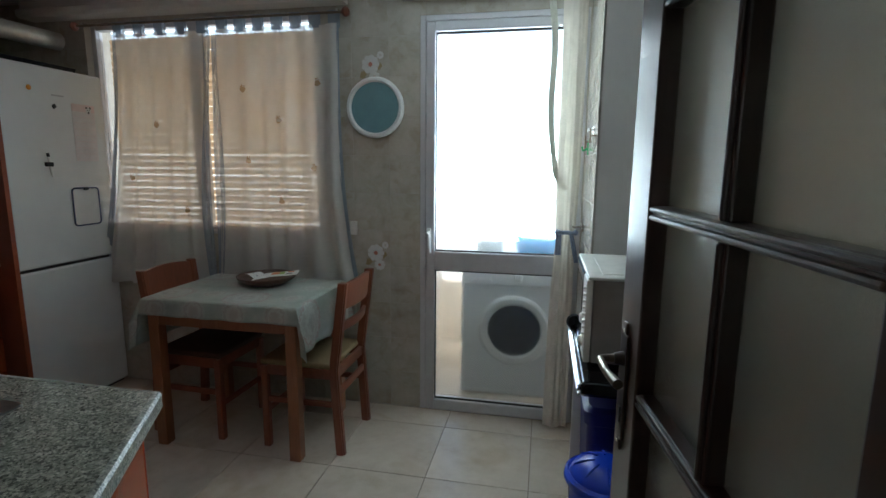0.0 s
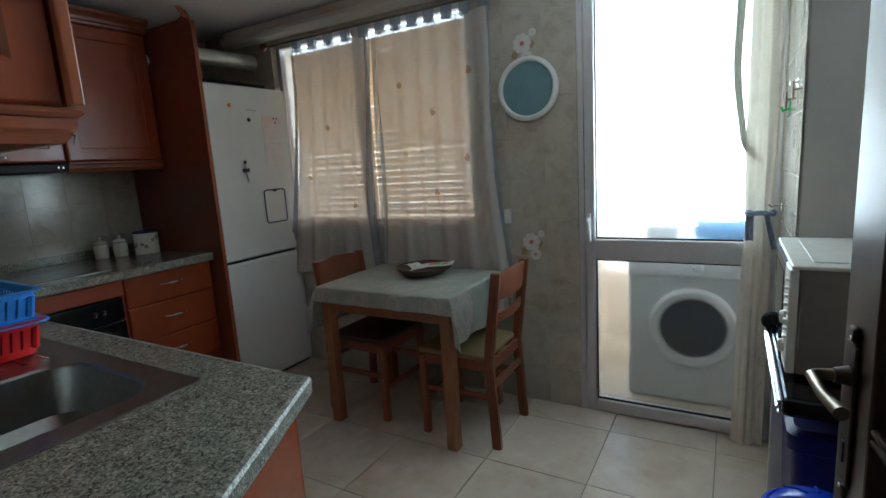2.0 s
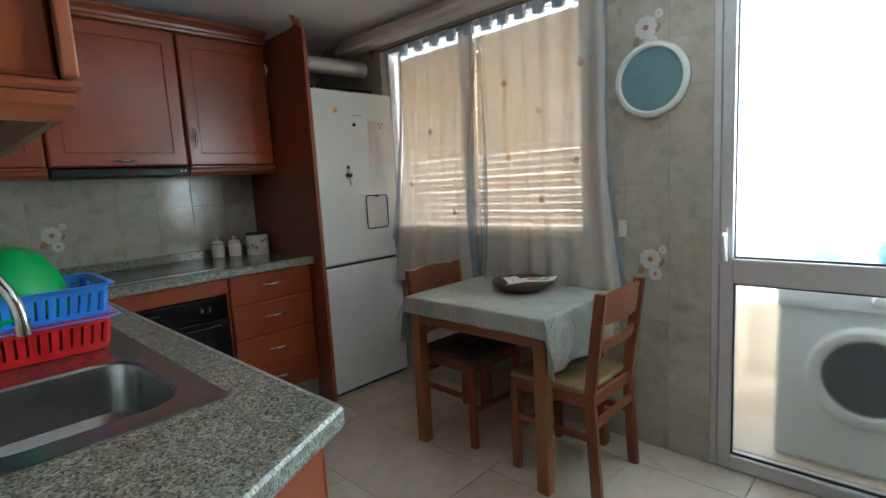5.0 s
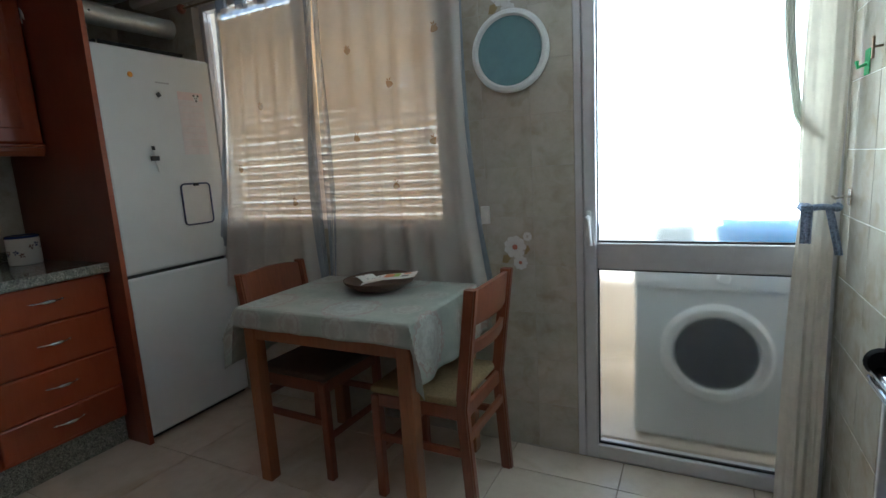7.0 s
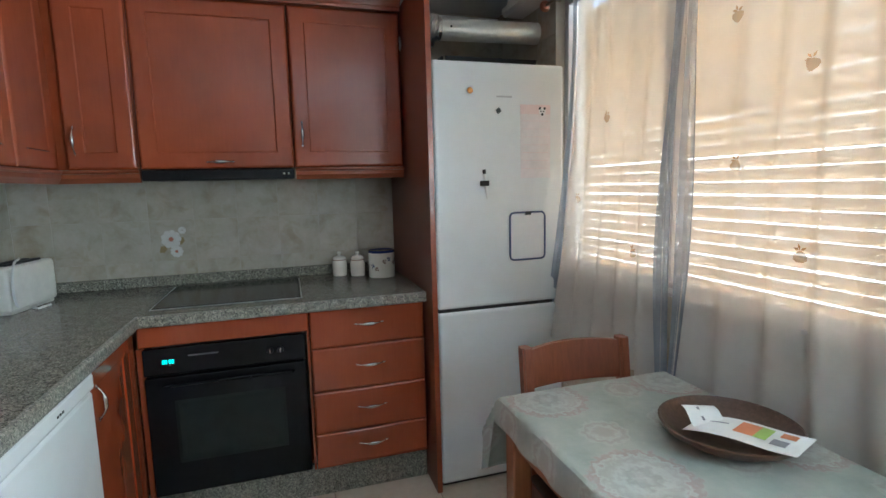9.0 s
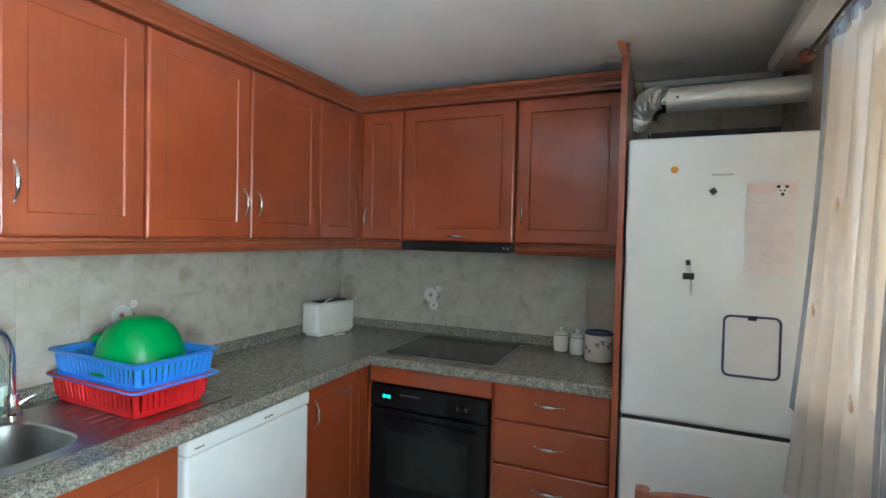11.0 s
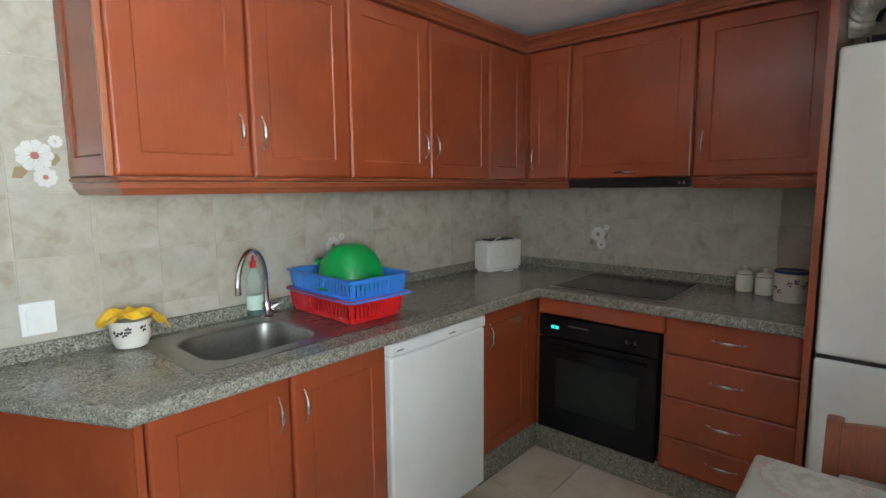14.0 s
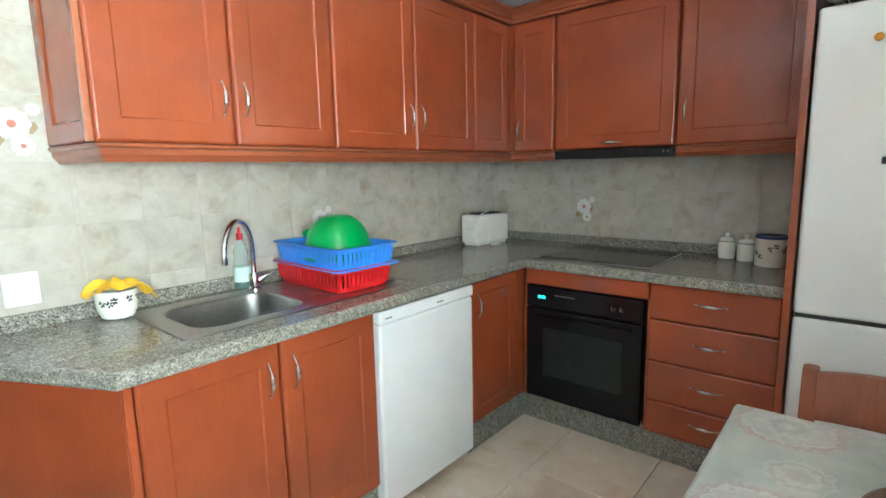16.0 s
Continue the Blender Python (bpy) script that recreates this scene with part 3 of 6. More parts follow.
while zs < 2.085:
    opened = zs < 1.43
    gap = (0.0046, 0.0030, 0.0052, 0.0036, 0.0026)[k % 5] if opened else (0.0016, 0.0023, 0.0013, 0.0020)[k % 4]
    b = bmesh.new()
    rows = []
    for i in range(SLAT_N + 1):
        x = WIN[0] + 0.05 + (WIN[1] - WIN[0] - 0.062) * i / SLAT_N
        warp = 0.0016 * noise.noise(Vector((x * 2.3, k * 1.7, 0))) + (0.0 if opened else 0.0009 * noise.noise(Vector((x * 7, k * 3.1, 5))))
        zt_ = zs + pitch - max(0.0004, gap + warp)
        rows.append([b.verts.new((x, y, z)) for y, z in [(3.015, zs), (3.009, zs + 0.012), (3.008, zs + 0.026), (3.013, zt_), (3.018, zt_), (3.0135, zs + 0.026), (3.0145, zs + 0.012), (3.02, zs)]])
    for a0, a1 in zip(rows, rows[1:]):
        for j in range(8):
            b.faces.new((a0[j], a0[(j + 1) % 8], a1[(j + 1) % 8], a1[j]))
    b.faces.new(rows[0][::-1])
    b.faces.new(rows[-1])
    part("shutter_slat", b, SLAT, window_1, "beige plastic shutter slat" if k == 0 else "")
    zs += pitch
    k += 1
for x in (-2.42, -2.16, -1.98, -1.66, -1.42, -1.24):
    part("shutter_tape", box(x, x + 0.006, 3.022, 3.025, WIN[2] + 0.03, WIN[3] - 0.03), PLASTER, window_1, "pale lifting tape")

# ---- interior door standing open ----
door_2 = thing("door_2", (0.368, 0.47, 0), "dark varnished wooden door with pebbled glass panes, standing open", "door", kind="structure")
LEVER_Z = 1.028
H0, H1 = Vector((0.372, 0.462, 0)), Vector((0.279, 1.215, 0))
WAY = (H1 - H0).normalized()
SIDE = Vector((-WAY.y, WAY.x, 0))          # faces the room
DM = Matrix(((WAY.x, SIDE.x, 0, H0.x), (WAY.y, SIDE.y, 0, H0.y), (0, 0, 1, 0), (0, 0, 0, 1)))
LW = (H1 - H0).length


def dbox(u0, u1, n0, n1, z0, z1, bevel=0.004, bm=None):
    b = box(u0, u1, n0, n1, z0, z1, bevel)
    bmesh.ops.transform(b, matrix=DM, verts=b.verts[:])
    return add(bm, b)


part("stile", dbox(0, 0.165, -0.038, 0, 0.012, 2.04), DOOR_WOOD, door_2)
part("stile", dbox(LW - 0.108, LW, -0.038, 0, 0.012, 2.04), DOOR_WOOD, door_2)
U0, U1 = 0.165, LW - 0.108
ROWS_Z = (0.20, 0.322, 0.644, 0.966, 1.288, 1.61, 1.93)
part("bottom_rail", dbox(U0, U1, -0.038, 0, 0.012, 0.20), DOOR_WOOD, door_2)
part("top_rail", dbox(U0, U1, -0.038, 0, 1.93, 2.04), DOOR_WOOD, door_2)
UM = (U0 + U1) / 2
BAR = 0.024


def glazing_bar(u0, u1, z0, z1, upright):
    """A bar with a raised round bead along its middle and a step down to the glass at both sides."""
    b = dbox(u0, u1, -0.036, -0.006, z0, z1, 0.003)
    if upright:
        return dbox((u0 + u1) / 2 - 0.005, (u0 + u1) / 2 + 0.005, -0.010, 0.0, z0, z1, 0.004, b)
    dbox(u0, u1, -0.010, 0.0, z0 + 0.001, z0 + 0.010, 0.004, b)
    return dbox(u0, u1, -0.010, 0.0, z1 - 0.010, z1 - 0.001, 0.004, b)


for z in ROWS_Z[1:-1]:
    part("crossbar", glazing_bar(U0, U1, z, z + BAR, False), DOOR_WOOD, door_2)
for a, c in zip(ROWS_Z, ROWS_Z[1:]):
    z0 = a + (BAR if a != ROWS_Z[0] else 0)
    part("muntin", glazing_bar(UM - 0.012, UM + 0.012, z0, c, True), DOOR_WOOD, door_2)
    for ua, ub in ((U0, UM - 0.012), (UM + 0.012, U1)):
        p = part("pane", dbox(ua - 0.004, ub + 0.004, -0.034, -0.030, z0 - 0.004, c + 0.004, 0), RIPPLED, door_2)
        p.visible_shadow = False
bm = dbox(LW - 0.062, LW - 0.026, 0, 0.005, 0.875, 1.075, 0.002)
for z0, z1, w in ((0.852, 0.875, 0.011), (1.075, 1.098, 0.011)):
    dbox(LW - 0.044 - w, LW - 0.044 + w, 0, 0.006, z0, z1, 0.004, bm)
pl = part("handle_plate", bm, BRONZE_DARK, door_2, "dark bronze handle plate with shaped ends")
part("boss", tube([DM @ Vector((LW - 0.044, 0.005, LEVER_Z)), DM @ Vector((LW - 0.044, 0.022, LEVER_Z))], 0.013, 14, radii=[0.014, 0.010]), BRONZE_DARK, pl, "", True)
hp = [DM @ Vector(v) for v in ((LW - 0.044, 0.020, LEVER_Z), (LW - 0.044, 0.040, LEVER_Z), (LW - 0.050, 0.048, LEVER_Z), (LW - 0.105, 0.050, LEVER_Z - 0.001), (LW - 0.165, 0.046, LEVER_Z + 0.002))]
part("lever", tube(hp, 0.009, 12, radii=[0.0085, 0.0068, 0.0072, 0.0068, 0.0085]), BRONZE, pl, "worn bronze lever", True)
part("keyhole", dbox(LW - 0.048, LW - 0.040, 0.005, 0.0075, 0.905, 0.935, 0), SEAM, pl)
for z in (0.868, 1.082):
    part("screw", dbox(LW - 0.047, LW - 0.041, 0.005, 0.0075, z - 0.003, z + 0.003, 0.001), NICKEL, pl)
bm = box(DW0, DW0 + 0.03, 0.325, YS + 0.004, 0, DWZ, 0.003)
box(DW1 - 0.012, DW1, 0.325, YS + 0.004, 0, DWZ, 0.003, bm)
box(DW0 + 0.03, DW1 - 0.012, 0.325, YS + 0.004, DWZ - 0.03, DWZ, 0.003, bm)
tagged(part("door_frame", bm, DOOR_WOOD), "dark varnished wooden door frame", "door frame", kind="structure")

# ---- worktop and base units along the two walls ----
FS, FW = 1.10, -2.532            # front edges of the worktop
CH0, CH1 = (-0.655, FS), (-0.40, 0.60)
worktop = thing("worktop", (-1.9, 0.8, WORKTOP_Z), "speckled grey granite worktop with low upstand", "worktop")
SX0, SX1, SY0, SY1 = -1.775, -0.87, 0.545, 0.99
bm = prism([(SX1, YS), (-0.40, YS), CH1, CH0, (SX1, FS)], WORKTOP_Z - 0.042, WORKTOP_Z)
prism([(SX0, YS), (SX1, YS), (SX1, SY0), (SX0, SY0)], WORKTOP_Z - 0.042, WORKTOP_Z, bm=bm)
prism([(SX0, SY1), (SX1, SY1), (SX1, FS), (SX0, FS)], WORKTOP_Z - 0.042, WORKTOP_Z, bm=bm)
prism([(XW, YS), (SX0, YS), (SX0, FS), (FW, FS), (XW, FS)], WORKTOP_Z - 0.042, WORKTOP_Z, bm=bm)
prism([(XW, FS), (FW, FS), (FW, 2.228), (XW, 2.228)], WORKTOP_Z - 0.042, WORKTOP_Z, bm=bm)
bmesh.ops.remove_doubles(bm, verts=bm.verts[:], dist=0.0004)
part("slab", bm, GRANITE, worktop)
edge = [(-0.004, WORKTOP_Z - 0.044), (0, WORKTOP_Z - 0.044), (0.006, WORKTOP_Z - 0.042), (0.010, WORKTOP_Z - 0.034), (0.009, WORKTOP_Z - 0.024), (0.010, WORKTOP_Z - 0.008), (0.006, WORKTOP_Z - 0.001), (0, WORKTOP_Z + 0.0006), (-0.004, WORKTOP_Z + 0.0006)]
part("edge", sweep(edge, [(FW, 2.228), (FW, FS), CH0, CH1, (-0.40, YS)]), GRANITE_EDGE, worktop, "chipped rounded granite edge")
part("upstand", sweep([(0, WORKTOP_Z + 0.001), (0.02, WORKTOP_Z + 0.001), (0.02, WORKTOP_Z + 0.046), (0.016, WORKTOP_Z + 0.05), (0, WORKTOP_Z + 0.05)], [(-0.40, YS), (XW, YS), (XW, 2.228)][::-1]), GRANITE, worktop)
PZ = 0.15
kick = [(0, 0.002), (0.018, 0.002), (0.018, PZ), (0, PZ)]
plinth = thing("plinth", (-2.62, 1.6, 0), "grey granite kick plate under the base units", "plinth")
part("kick_plate", sweep(kick, [(-2.62, 2.228), (-2.62, 1.057)]), GRANITE, plinth)
part("kick_plate", sweep(kick, [(-2.62, 1.035), (-2.09, 1.035)]), GRANITE, plinth)
plinth = thing("plinth", (-1.1, 1.03, 0), "grey granite kick plate under the sink cabinet", "plinth")
part("kick_plate", sweep(kick, [(-1.50, 1.035), (-0.72, 1.035)]), GRANITE, plinth)
part("kick_plate", sweep(kick, [(-0.719, 1.033), (-0.47, 0.55), (-0.47, YS)]), GRANITE, plinth)
BZ0, BZ1, BF = PZ + 0.005, WORKTOP_Z - 0.046, 1.078

sink_cab = thing("sink_cabinet", (-1.1, 0.78, 0), "cherry wood sink cabinet with two doors and angled end", "cabinet", "base units")
bm = prism([(-1.50, YS + 0.02), (-0.43, YS + 0.02), (-0.43, 0.59), (-0.68, 1.058), (-1.50, 1.058)], PZ - 0.01, BZ1 - 0.2)
part("body", bm, CHERRY, sink_cab)
# angled end panel and short return
dx, dy = CH1[0] - CH0[0], CH1[1] - CH0[1]
ln = math.hypot(dx, dy)
ex, ey = dx / ln, dy / ln
nx, ny = -ey, ex
p0, p1 = Vector((-0.668, 1.068)), Vector((-0.422, 0.592))
bm = prism([(p0.x, p0.y), (p1.x, p1.y), (p1.x - 0.018, p1.y - 0.008), (p0.x - 0.018, p0.y - 0.008)], BZ0, BZ1 + 0.002, 0.002)
part("end_panel", bm, CHERRY, sink_cab)
part("return_panel", box(-0.439, -0.422, YS + 0.01, 0.588, BZ0, BZ1 + 0.002, 0.002), CHERRY, sink_cab)
part("corner_post", box(-0.692, -0.670, 1.05, 1.076, BZ0, BZ1 + 0.002, 0.004), CHERRY, sink_cab)
leaf(FACE_N, -1.104, -0.695, BZ0, BZ1, BF, sink_cab, handle=(-1.06, 0.735))
leaf(FACE_N, -1.50, -1.107, BZ0, BZ1, BF, sink_cab, handle=(-1.15, 0.735))

small_fridge = thing("undercounter_refrigerator", (-1.815, 0.8, 0), "white undercounter refrigerator with a flat door", "refrigerator")
part("body", box(-2.08, -1.515, 0.5, 1.035, 0.03, 0.845, 0.006), ENAMEL, small_fridge)
d = part("door", box(-2.085, -1.508, 1.037, 1.092, 0.045, 0.795, 0.012, seg=3), ENAMEL, small_fridge)
part("top_strip", box(-2.085, -1.508, 1.037, 1.098, 0.798, 0.850, 0.010, seg=3), ENAMEL, small_fridge, "white plastic top trim")
part("badge", box(-1.57, -1.535, 1.097, 1.099, 0.818, 0.824), PRINT_GREY, small_fridge)
for x in (-1.84, -1.855, -1.87):
    part("indicator", box(x, x + 0.008, 1.097, 1.0995, 0.818, 0.824), SEAM, small_fridge)
for x in (-2.06, -1.57):
    part("foot", lathe([(0.018, 0.0), (0.018, 0.03)], (x, 1.0, 0), 12), BLACK_MATT, small_fridge)

corner_cab = thing("corner_cabinet", (-2.35, 0.8, 0), "cherry wood corner base cabinet with a narrow door", "cabinet", "base units")
bm = prism([(-2.092, YS + 0.03), (-2.092, 1.056), (-2.568, 1.056), (-2.60, 1.056), (-2.60, YS + 0.03)], PZ - 0.01, BZ1 - 0.004)
part("body", bm, CHERRY, corner_cab)
leaf(FACE_N, -2.49, -2.096, BZ0, BZ1, BF, corner_cab, handle=(-2.145, 0.73))
part("filler_strip", box(-2.562, -2.493, 1.06, 1.074, BZ0, BZ1, 0.003), CHERRY, corner_cab)

OY0, OY1, OF = 1.10, 1.705, -2.56
oven_cab = thing("oven_cabinet", (-2.9, 1.41, 0), "cherry wood housing cabinet around the built-in oven", "cabinet", "base units")
bm = box(XW + 0.03, OF - 0.02, 1.085, 1.104, PZ - 0.01, BZ1 - 0.003)
box(XW + 0.03, OF - 0.02, 1.714, 1.724, PZ - 0.01, BZ1 - 0.003, bm=bm)
box(XW + 0.03, OF - 0.07, 1.104, 1.714, PZ - 0.01, PZ + 0.01, bm=bm)
part("body", bm, CHERRY, oven_cab)
part("top_rail", framed(FACE_E, 1.086, 1.722, 0.768, BZ1, OF, SLAB, -0.018), CHERRY, oven_cab)
part("filler_strip", box(OF - 0.016, OF - 0.002, 1.078, 1.104, BZ0, 0.765, 0.003), CHERRY, oven_cab)
oven = thing("oven", (-2.85, 1.41, 0.17), "black built-in oven with glass door and lit cyan clock", "oven")
part("body", box(-3.1, OF - 0.022, 1.125, 1.695, 0.172, 0.755), BLACK_MATT, oven)
part("control_panel", box(OF - 0.02, OF + 0.006, OY0, OY1, 0.655, 0.762, 0.004), BLACK_GLASS, oven)
od = part("oven_door", box(OF - 0.02, OF + 0.010, OY0, OY1, 0.158, 0.648, 0.006), BLACK_GLASS, oven)
part("window", framed(FACE_E, 1.20, 1.615, 0.29, 0.55, OF + 0.012, [(0, 0), (0.012, 0.0006), (0.03, -0.0006)], -0.001), OVEN_WINDOW, od, "smoked glass window")
hb = tube([(OF + 0.01, 1.17, 0.612), (OF + 0.020, 1.175, 0.614), (OF + 0.023, 1.21, 0.615), (OF + 0.023, 1.61, 0.615), (OF + 0.020, 1.645, 0.614), (OF + 0.01, 1.65, 0.612)], 0.007, 8)
part("handle", hb, BLACK_GLASS, od, "black bar handle", True)
for y in (1.565, 1.605):
    part("knob", lathe([(0.014, 0), (0.014, 0.006), (0.011, 0.016), (0.0, 0.017)], (OF + 0.006, y, 0.708), 16, axis="x"), BLACK_MATT, oven, "small black knob", True)
    part("knob_mark", box(OF + 0.020, OF + 0.0235, y - 0.002, y + 0.002, 0.700, 0.717), NICKEL, oven)
for k in range(4):
    y = 1.168 + k * 0.010 + (0.003 if k > 1 else 0)
    part("clock_digit", box(OF + 0.006, OF + 0.0072, y, y + 0.0075, 0.700, 0.716), DISPLAY, oven, "glowing cyan clock digit")
part("print", box(OF + 0.006, OF + 0.0068, 1.26, 1.37, 0.722, 0.728), simple("faint_grey_print", (0.07, 0.07, 0.075), 0.5), oven)

drawers = thing("drawer_cabinet", (-2.9, 1.975, 0), "cherry wood cabinet with four drawers", "cabinet", "base units")
part("body", box(XW + 0.03, OF - 0.02, 1.728, 2.226, PZ - 0.01, BZ1 - 0.003), CHERRY, drawers)
for z0, z1 in ((0.688, BZ1), (0.494, 0.684), (0.306, 0.490), (BZ0, 0.302)):
    d = part("drawer", framed(FACE_E, 1.728, 2.224, z0, z1, OF, SLAB, -0.018), CHERRY, drawers)
    bow_handle(FACE_E, 1.976, (z0 + z1) / 2 + 0.01, OF, d, False, 0.11)

# tall side panel with a split top corner
b = bmesh.new()
out = [(XW, 0.0), (-2.445, 0.0), (-2.445, 2.185), (-2.47, 2.20), (-2.50, 2.25), (-2.53, 2.215), (-2.58, 2.205), (XW, 2.205)]
fa = [b.verts.new((x, 2.233, z)) for x, z in out]
fb = [b.verts.new((x, 2.255, z)) for x, z in out]
b.faces.new(fa)
b.faces.new(fb[::-1])
for j in range(len(out)):
    i = (j + 1) % len(out)
    b.faces.new((fa[j], fb[j], fb[i], fa[i]))
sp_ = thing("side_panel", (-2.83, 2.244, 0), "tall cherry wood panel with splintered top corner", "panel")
part("board", b, CHERRY_SHADED, sp_)
b = bmesh.new()
vs = [b.verts.new(p) for p in ((-2.452, 2.236, 2.184), (-2.452, 2.252, 2.18), (-2.505, 2.232, 2.262), (-2.52, 2.206, 2.268), (-2.50, 2.222, 2.214))]
b.faces.new(vs)
flap = part("veneer_flap", b, CHERRY_EDGE, sp_, "torn veneer sliver")
flap.modifiers.new("thickness", "SOLIDIFY").thickness = 0.003
part("edge_band", box(-2.4455, -2.442, 2.2325, 2.2555, 0.0, 2.184, 0.001), CHERRY_DARK, sp_, "lighter veneer edge band")

# ---- wall units ----
UF, UW, UZ0, UZ1 = 0.80, -2.868, 1.462, 2.178


def wall_unit(name, label, bodybox, leaves):
    x0, x1, y0, y1 = bodybox
    u = thing(name, ((x0 + x1) / 2, (y0 + y1) / 2, UZ0), label, "cabinet", "wall units")
    part("body", box(x0, x1, y0, y1, UZ0 + 0.002, UZ1, 0.001), CHERRY, u)
    for face, a, c, n, h, lying in leaves:
        leaf(face, a, c, UZ0, UZ1 - 0.004, n, u, handle=h, lying=lying)
    return u


u1 = wall_unit("wall_cabinet", "cherry wood wall cabinet with two panelled doors and framed end", (-1.585, -0.775, YS, UF - 0.02), [
    (FACE_N, -1.168, -0.758, UF, (-1.131, 1.61), False), (FACE_N, -1.585, -1.171, UF, (-1.208, 1.61), False)])
AX = Vector((0.035, YS - UF, 0)).normalized()
AM = Matrix(((AX.x, -AX.y, 0, -0.760), (AX.y, AX.x, 0, UF - 0.02), (0, 0, 1, 0), (0, 0, 0, 1)))
b = framed(AM, 0.004, 0.322, UZ0, UZ1 - 0.004, 0.004, [(0, -0.006), (0.004, -0.001), (0.006, 0), (0.06, 0), (0.066, -0.006), (0.075, -0.006)], -0.016)
part("end_panel", b, CHERRY, u1, "glossy framed end panel set at an angle")
part("corner_post", box(-0.757, -0.739, UF - 0.022, UF - 0.002, UZ0, UZ1 - 0.004, 0.003), CHERRY_EDGE, u1, "lighter wooden corner post")
wall_unit("wall_cabinet", "cherry wood wall cabinet with two panelled doors", (-2.518, -1.589, YS, UF - 0.02), [
    (FACE_N, -2.053, -1.589, UF, (-2.017, 1.61), False), (FACE_N, -2.518, -2.056, UF, (-2.092, 1.61), False)])
u = wall_unit("corner_wall_cabinet", "cherry wood corner wall cabinet with two narrow doors", (XW, -2.522, YS, UF - 0.02), [
    (FACE_N, -2.85, -2.522, UF, None, False), (FACE_E, 0.818, 1.076, UW, (0.855, 1.58), False)])
part("body", box(XW, UW - 0.02, UF - 0.018, 1.08, UZ0 + 0.002, UZ1, 0.001), CHERRY, u)
wall_unit("hood_cabinet", "cherry wood cabinet above the cooker hood with lift door", (XW, UW - 0.02, 1.083, 1.712), [
    (FACE_E, 1.083, 1.712, UW, (1.40, 1.49), True)])
wall_unit("wall_cabinet", "cherry wood wall cabinet with one panelled door", (XW, UW - 0.02, 1.716, 2.228), [
    (FACE_E, 1.716, 2.226, UW, (1.755, 1.61), False)])
CZ = UZ1
crown = [(-0.04, CZ), (0.012, CZ), (0.014, CZ + 0.012), (0.022, CZ + 0.018), (0.026, CZ + 0.032), (0.042, CZ + 0.050), (-0.04, CZ + 0.050)]
fillet = [(-0.04, CZ + 0.0515), (0.047, CZ + 0.0515), (0.050, CZ + 0.056), (0.050, CZ + 0.070), (0.047, CZ + 0.074), (-0.04, CZ + 0.074)]
cornice = thing("cornice", (-1.8, 0.62, CZ), "moulded cherry wood cornice along the wall units", "cornice")
for name, prof in (("cove", crown), ("fillet", fillet)):
    part(name, sweep(prof, [(UW, 2.228), (UW, UF), (-0.760, UF), (-0.725, YS)]), CHERRY_DARK, cornice)
RZ = UZ0
rail = [(-0.03, RZ - 0.055), (-0.016, RZ - 0.055), (-0.006, RZ - 0.040), (0.0, RZ - 0.034), (0.002, RZ - 0.0175), (-0.03, RZ - 0.0175)]
bead = [(-0.03, RZ - 0.016), (0.003, RZ - 0.016), (0.010, RZ - 0.010), (0.010, RZ - 0.005), (0.007, RZ - 0.002), (-0.03, RZ - 0.002)]
for path, label in (([(UW - 0.006, 1.078), (UW - 0.006, UF - 0.006), (-0.768, UF - 0.006), (-0.735, YS)], "moulded cherry wood rail under the wall units"), ([(UW - 0.006, 2.228), (UW - 0.006, 1.718)], "moulded cherry wood rail under one wall unit")):
    light_rail = thing("light_rail", (*path[0], RZ), label, "moulding")
    for name, prof in (("fascia", rail), ("bead", bead)):
        part(name, sweep(prof, path), CHERRY_DARK, light_rail)
hood = thing("cooker_hood", (-3.05, 1.4, 1.44), "slim black pull-out cooker hood under its cabinet", "cooker hood")
part("body", box(XW + 0.01, UW - 0.03, 1.09, 1.706, 1.415, 1.458, 0.004), BLACK_MATT, hood)
part("pull_out_front", box(UW - 0.028, UW + 0.004, 1.086, 1.71, 1.412, 1.456, 0.006), BLACK_MATT, hood)
for y in (1.66, 1.68):
    part("button", box(UW + 0.004, UW + 0.007, y, y + 0.01, 1.43, 1.44, 0.001), NICKEL, hood)

# ---- refrigerator ----
FX, FY0, FY1 = -2.46, 2.262, 2.868
fr = thing("refrigerator", (-2.8, 2.56, 0), "tall white two-door fridge freezer with magnets on it", "refrigerator")
part("body", box(-3.16, FX - 0.062, FY0, FY1, 0.03, 1.868, 0.006), ENAMEL, fr)
part("upper_door", box(FX - 0.058, FX, FY0, FY1, 0.826, 1.872, 0.014, seg=3), ENAMEL, fr)
part("lower_door", box(FX - 0.058, FX, FY0, FY1, 0.022, 0.812, 0.014, seg=3), ENAMEL, fr)
part("door_seal", box(FX - 0.056, FX - 0.012, FY0 + 0.006, FY1 - 0.006, 0.811, 0.827), SEAM, fr)
part("plinth", box(FX - 0.09, FX - 0.03, FY0 + 0.01, FY1 - 0.01, 0.0, 0.022), SEAM, fr)
part("badge", box(FX, FX + 0.002, 2.545, 2.615, 1.727, 1.734), simple("pale_badge", (0.5, 0.5, 0.5), 0.3), fr)
solid("fridge_magnet", lathe([(0.012, 0), (0.013, 0.003), (0.009, 0.007), (0, 0.008)], (FX, 2.425, 1.752), 16, axis="x"), ORANGE, "small round orange fridge magnet", "magnet", "fridge magnets", smooth=True)
bm = box(FX, FX + 0.006, -0.010, 0.010, -0.010, 0.010, 0.001)
bmesh.ops.rotate(bm, cent=(FX, 0, 0), matrix=Matrix.Rotation(radians(35), 3, "X"), verts=bm.verts[:])
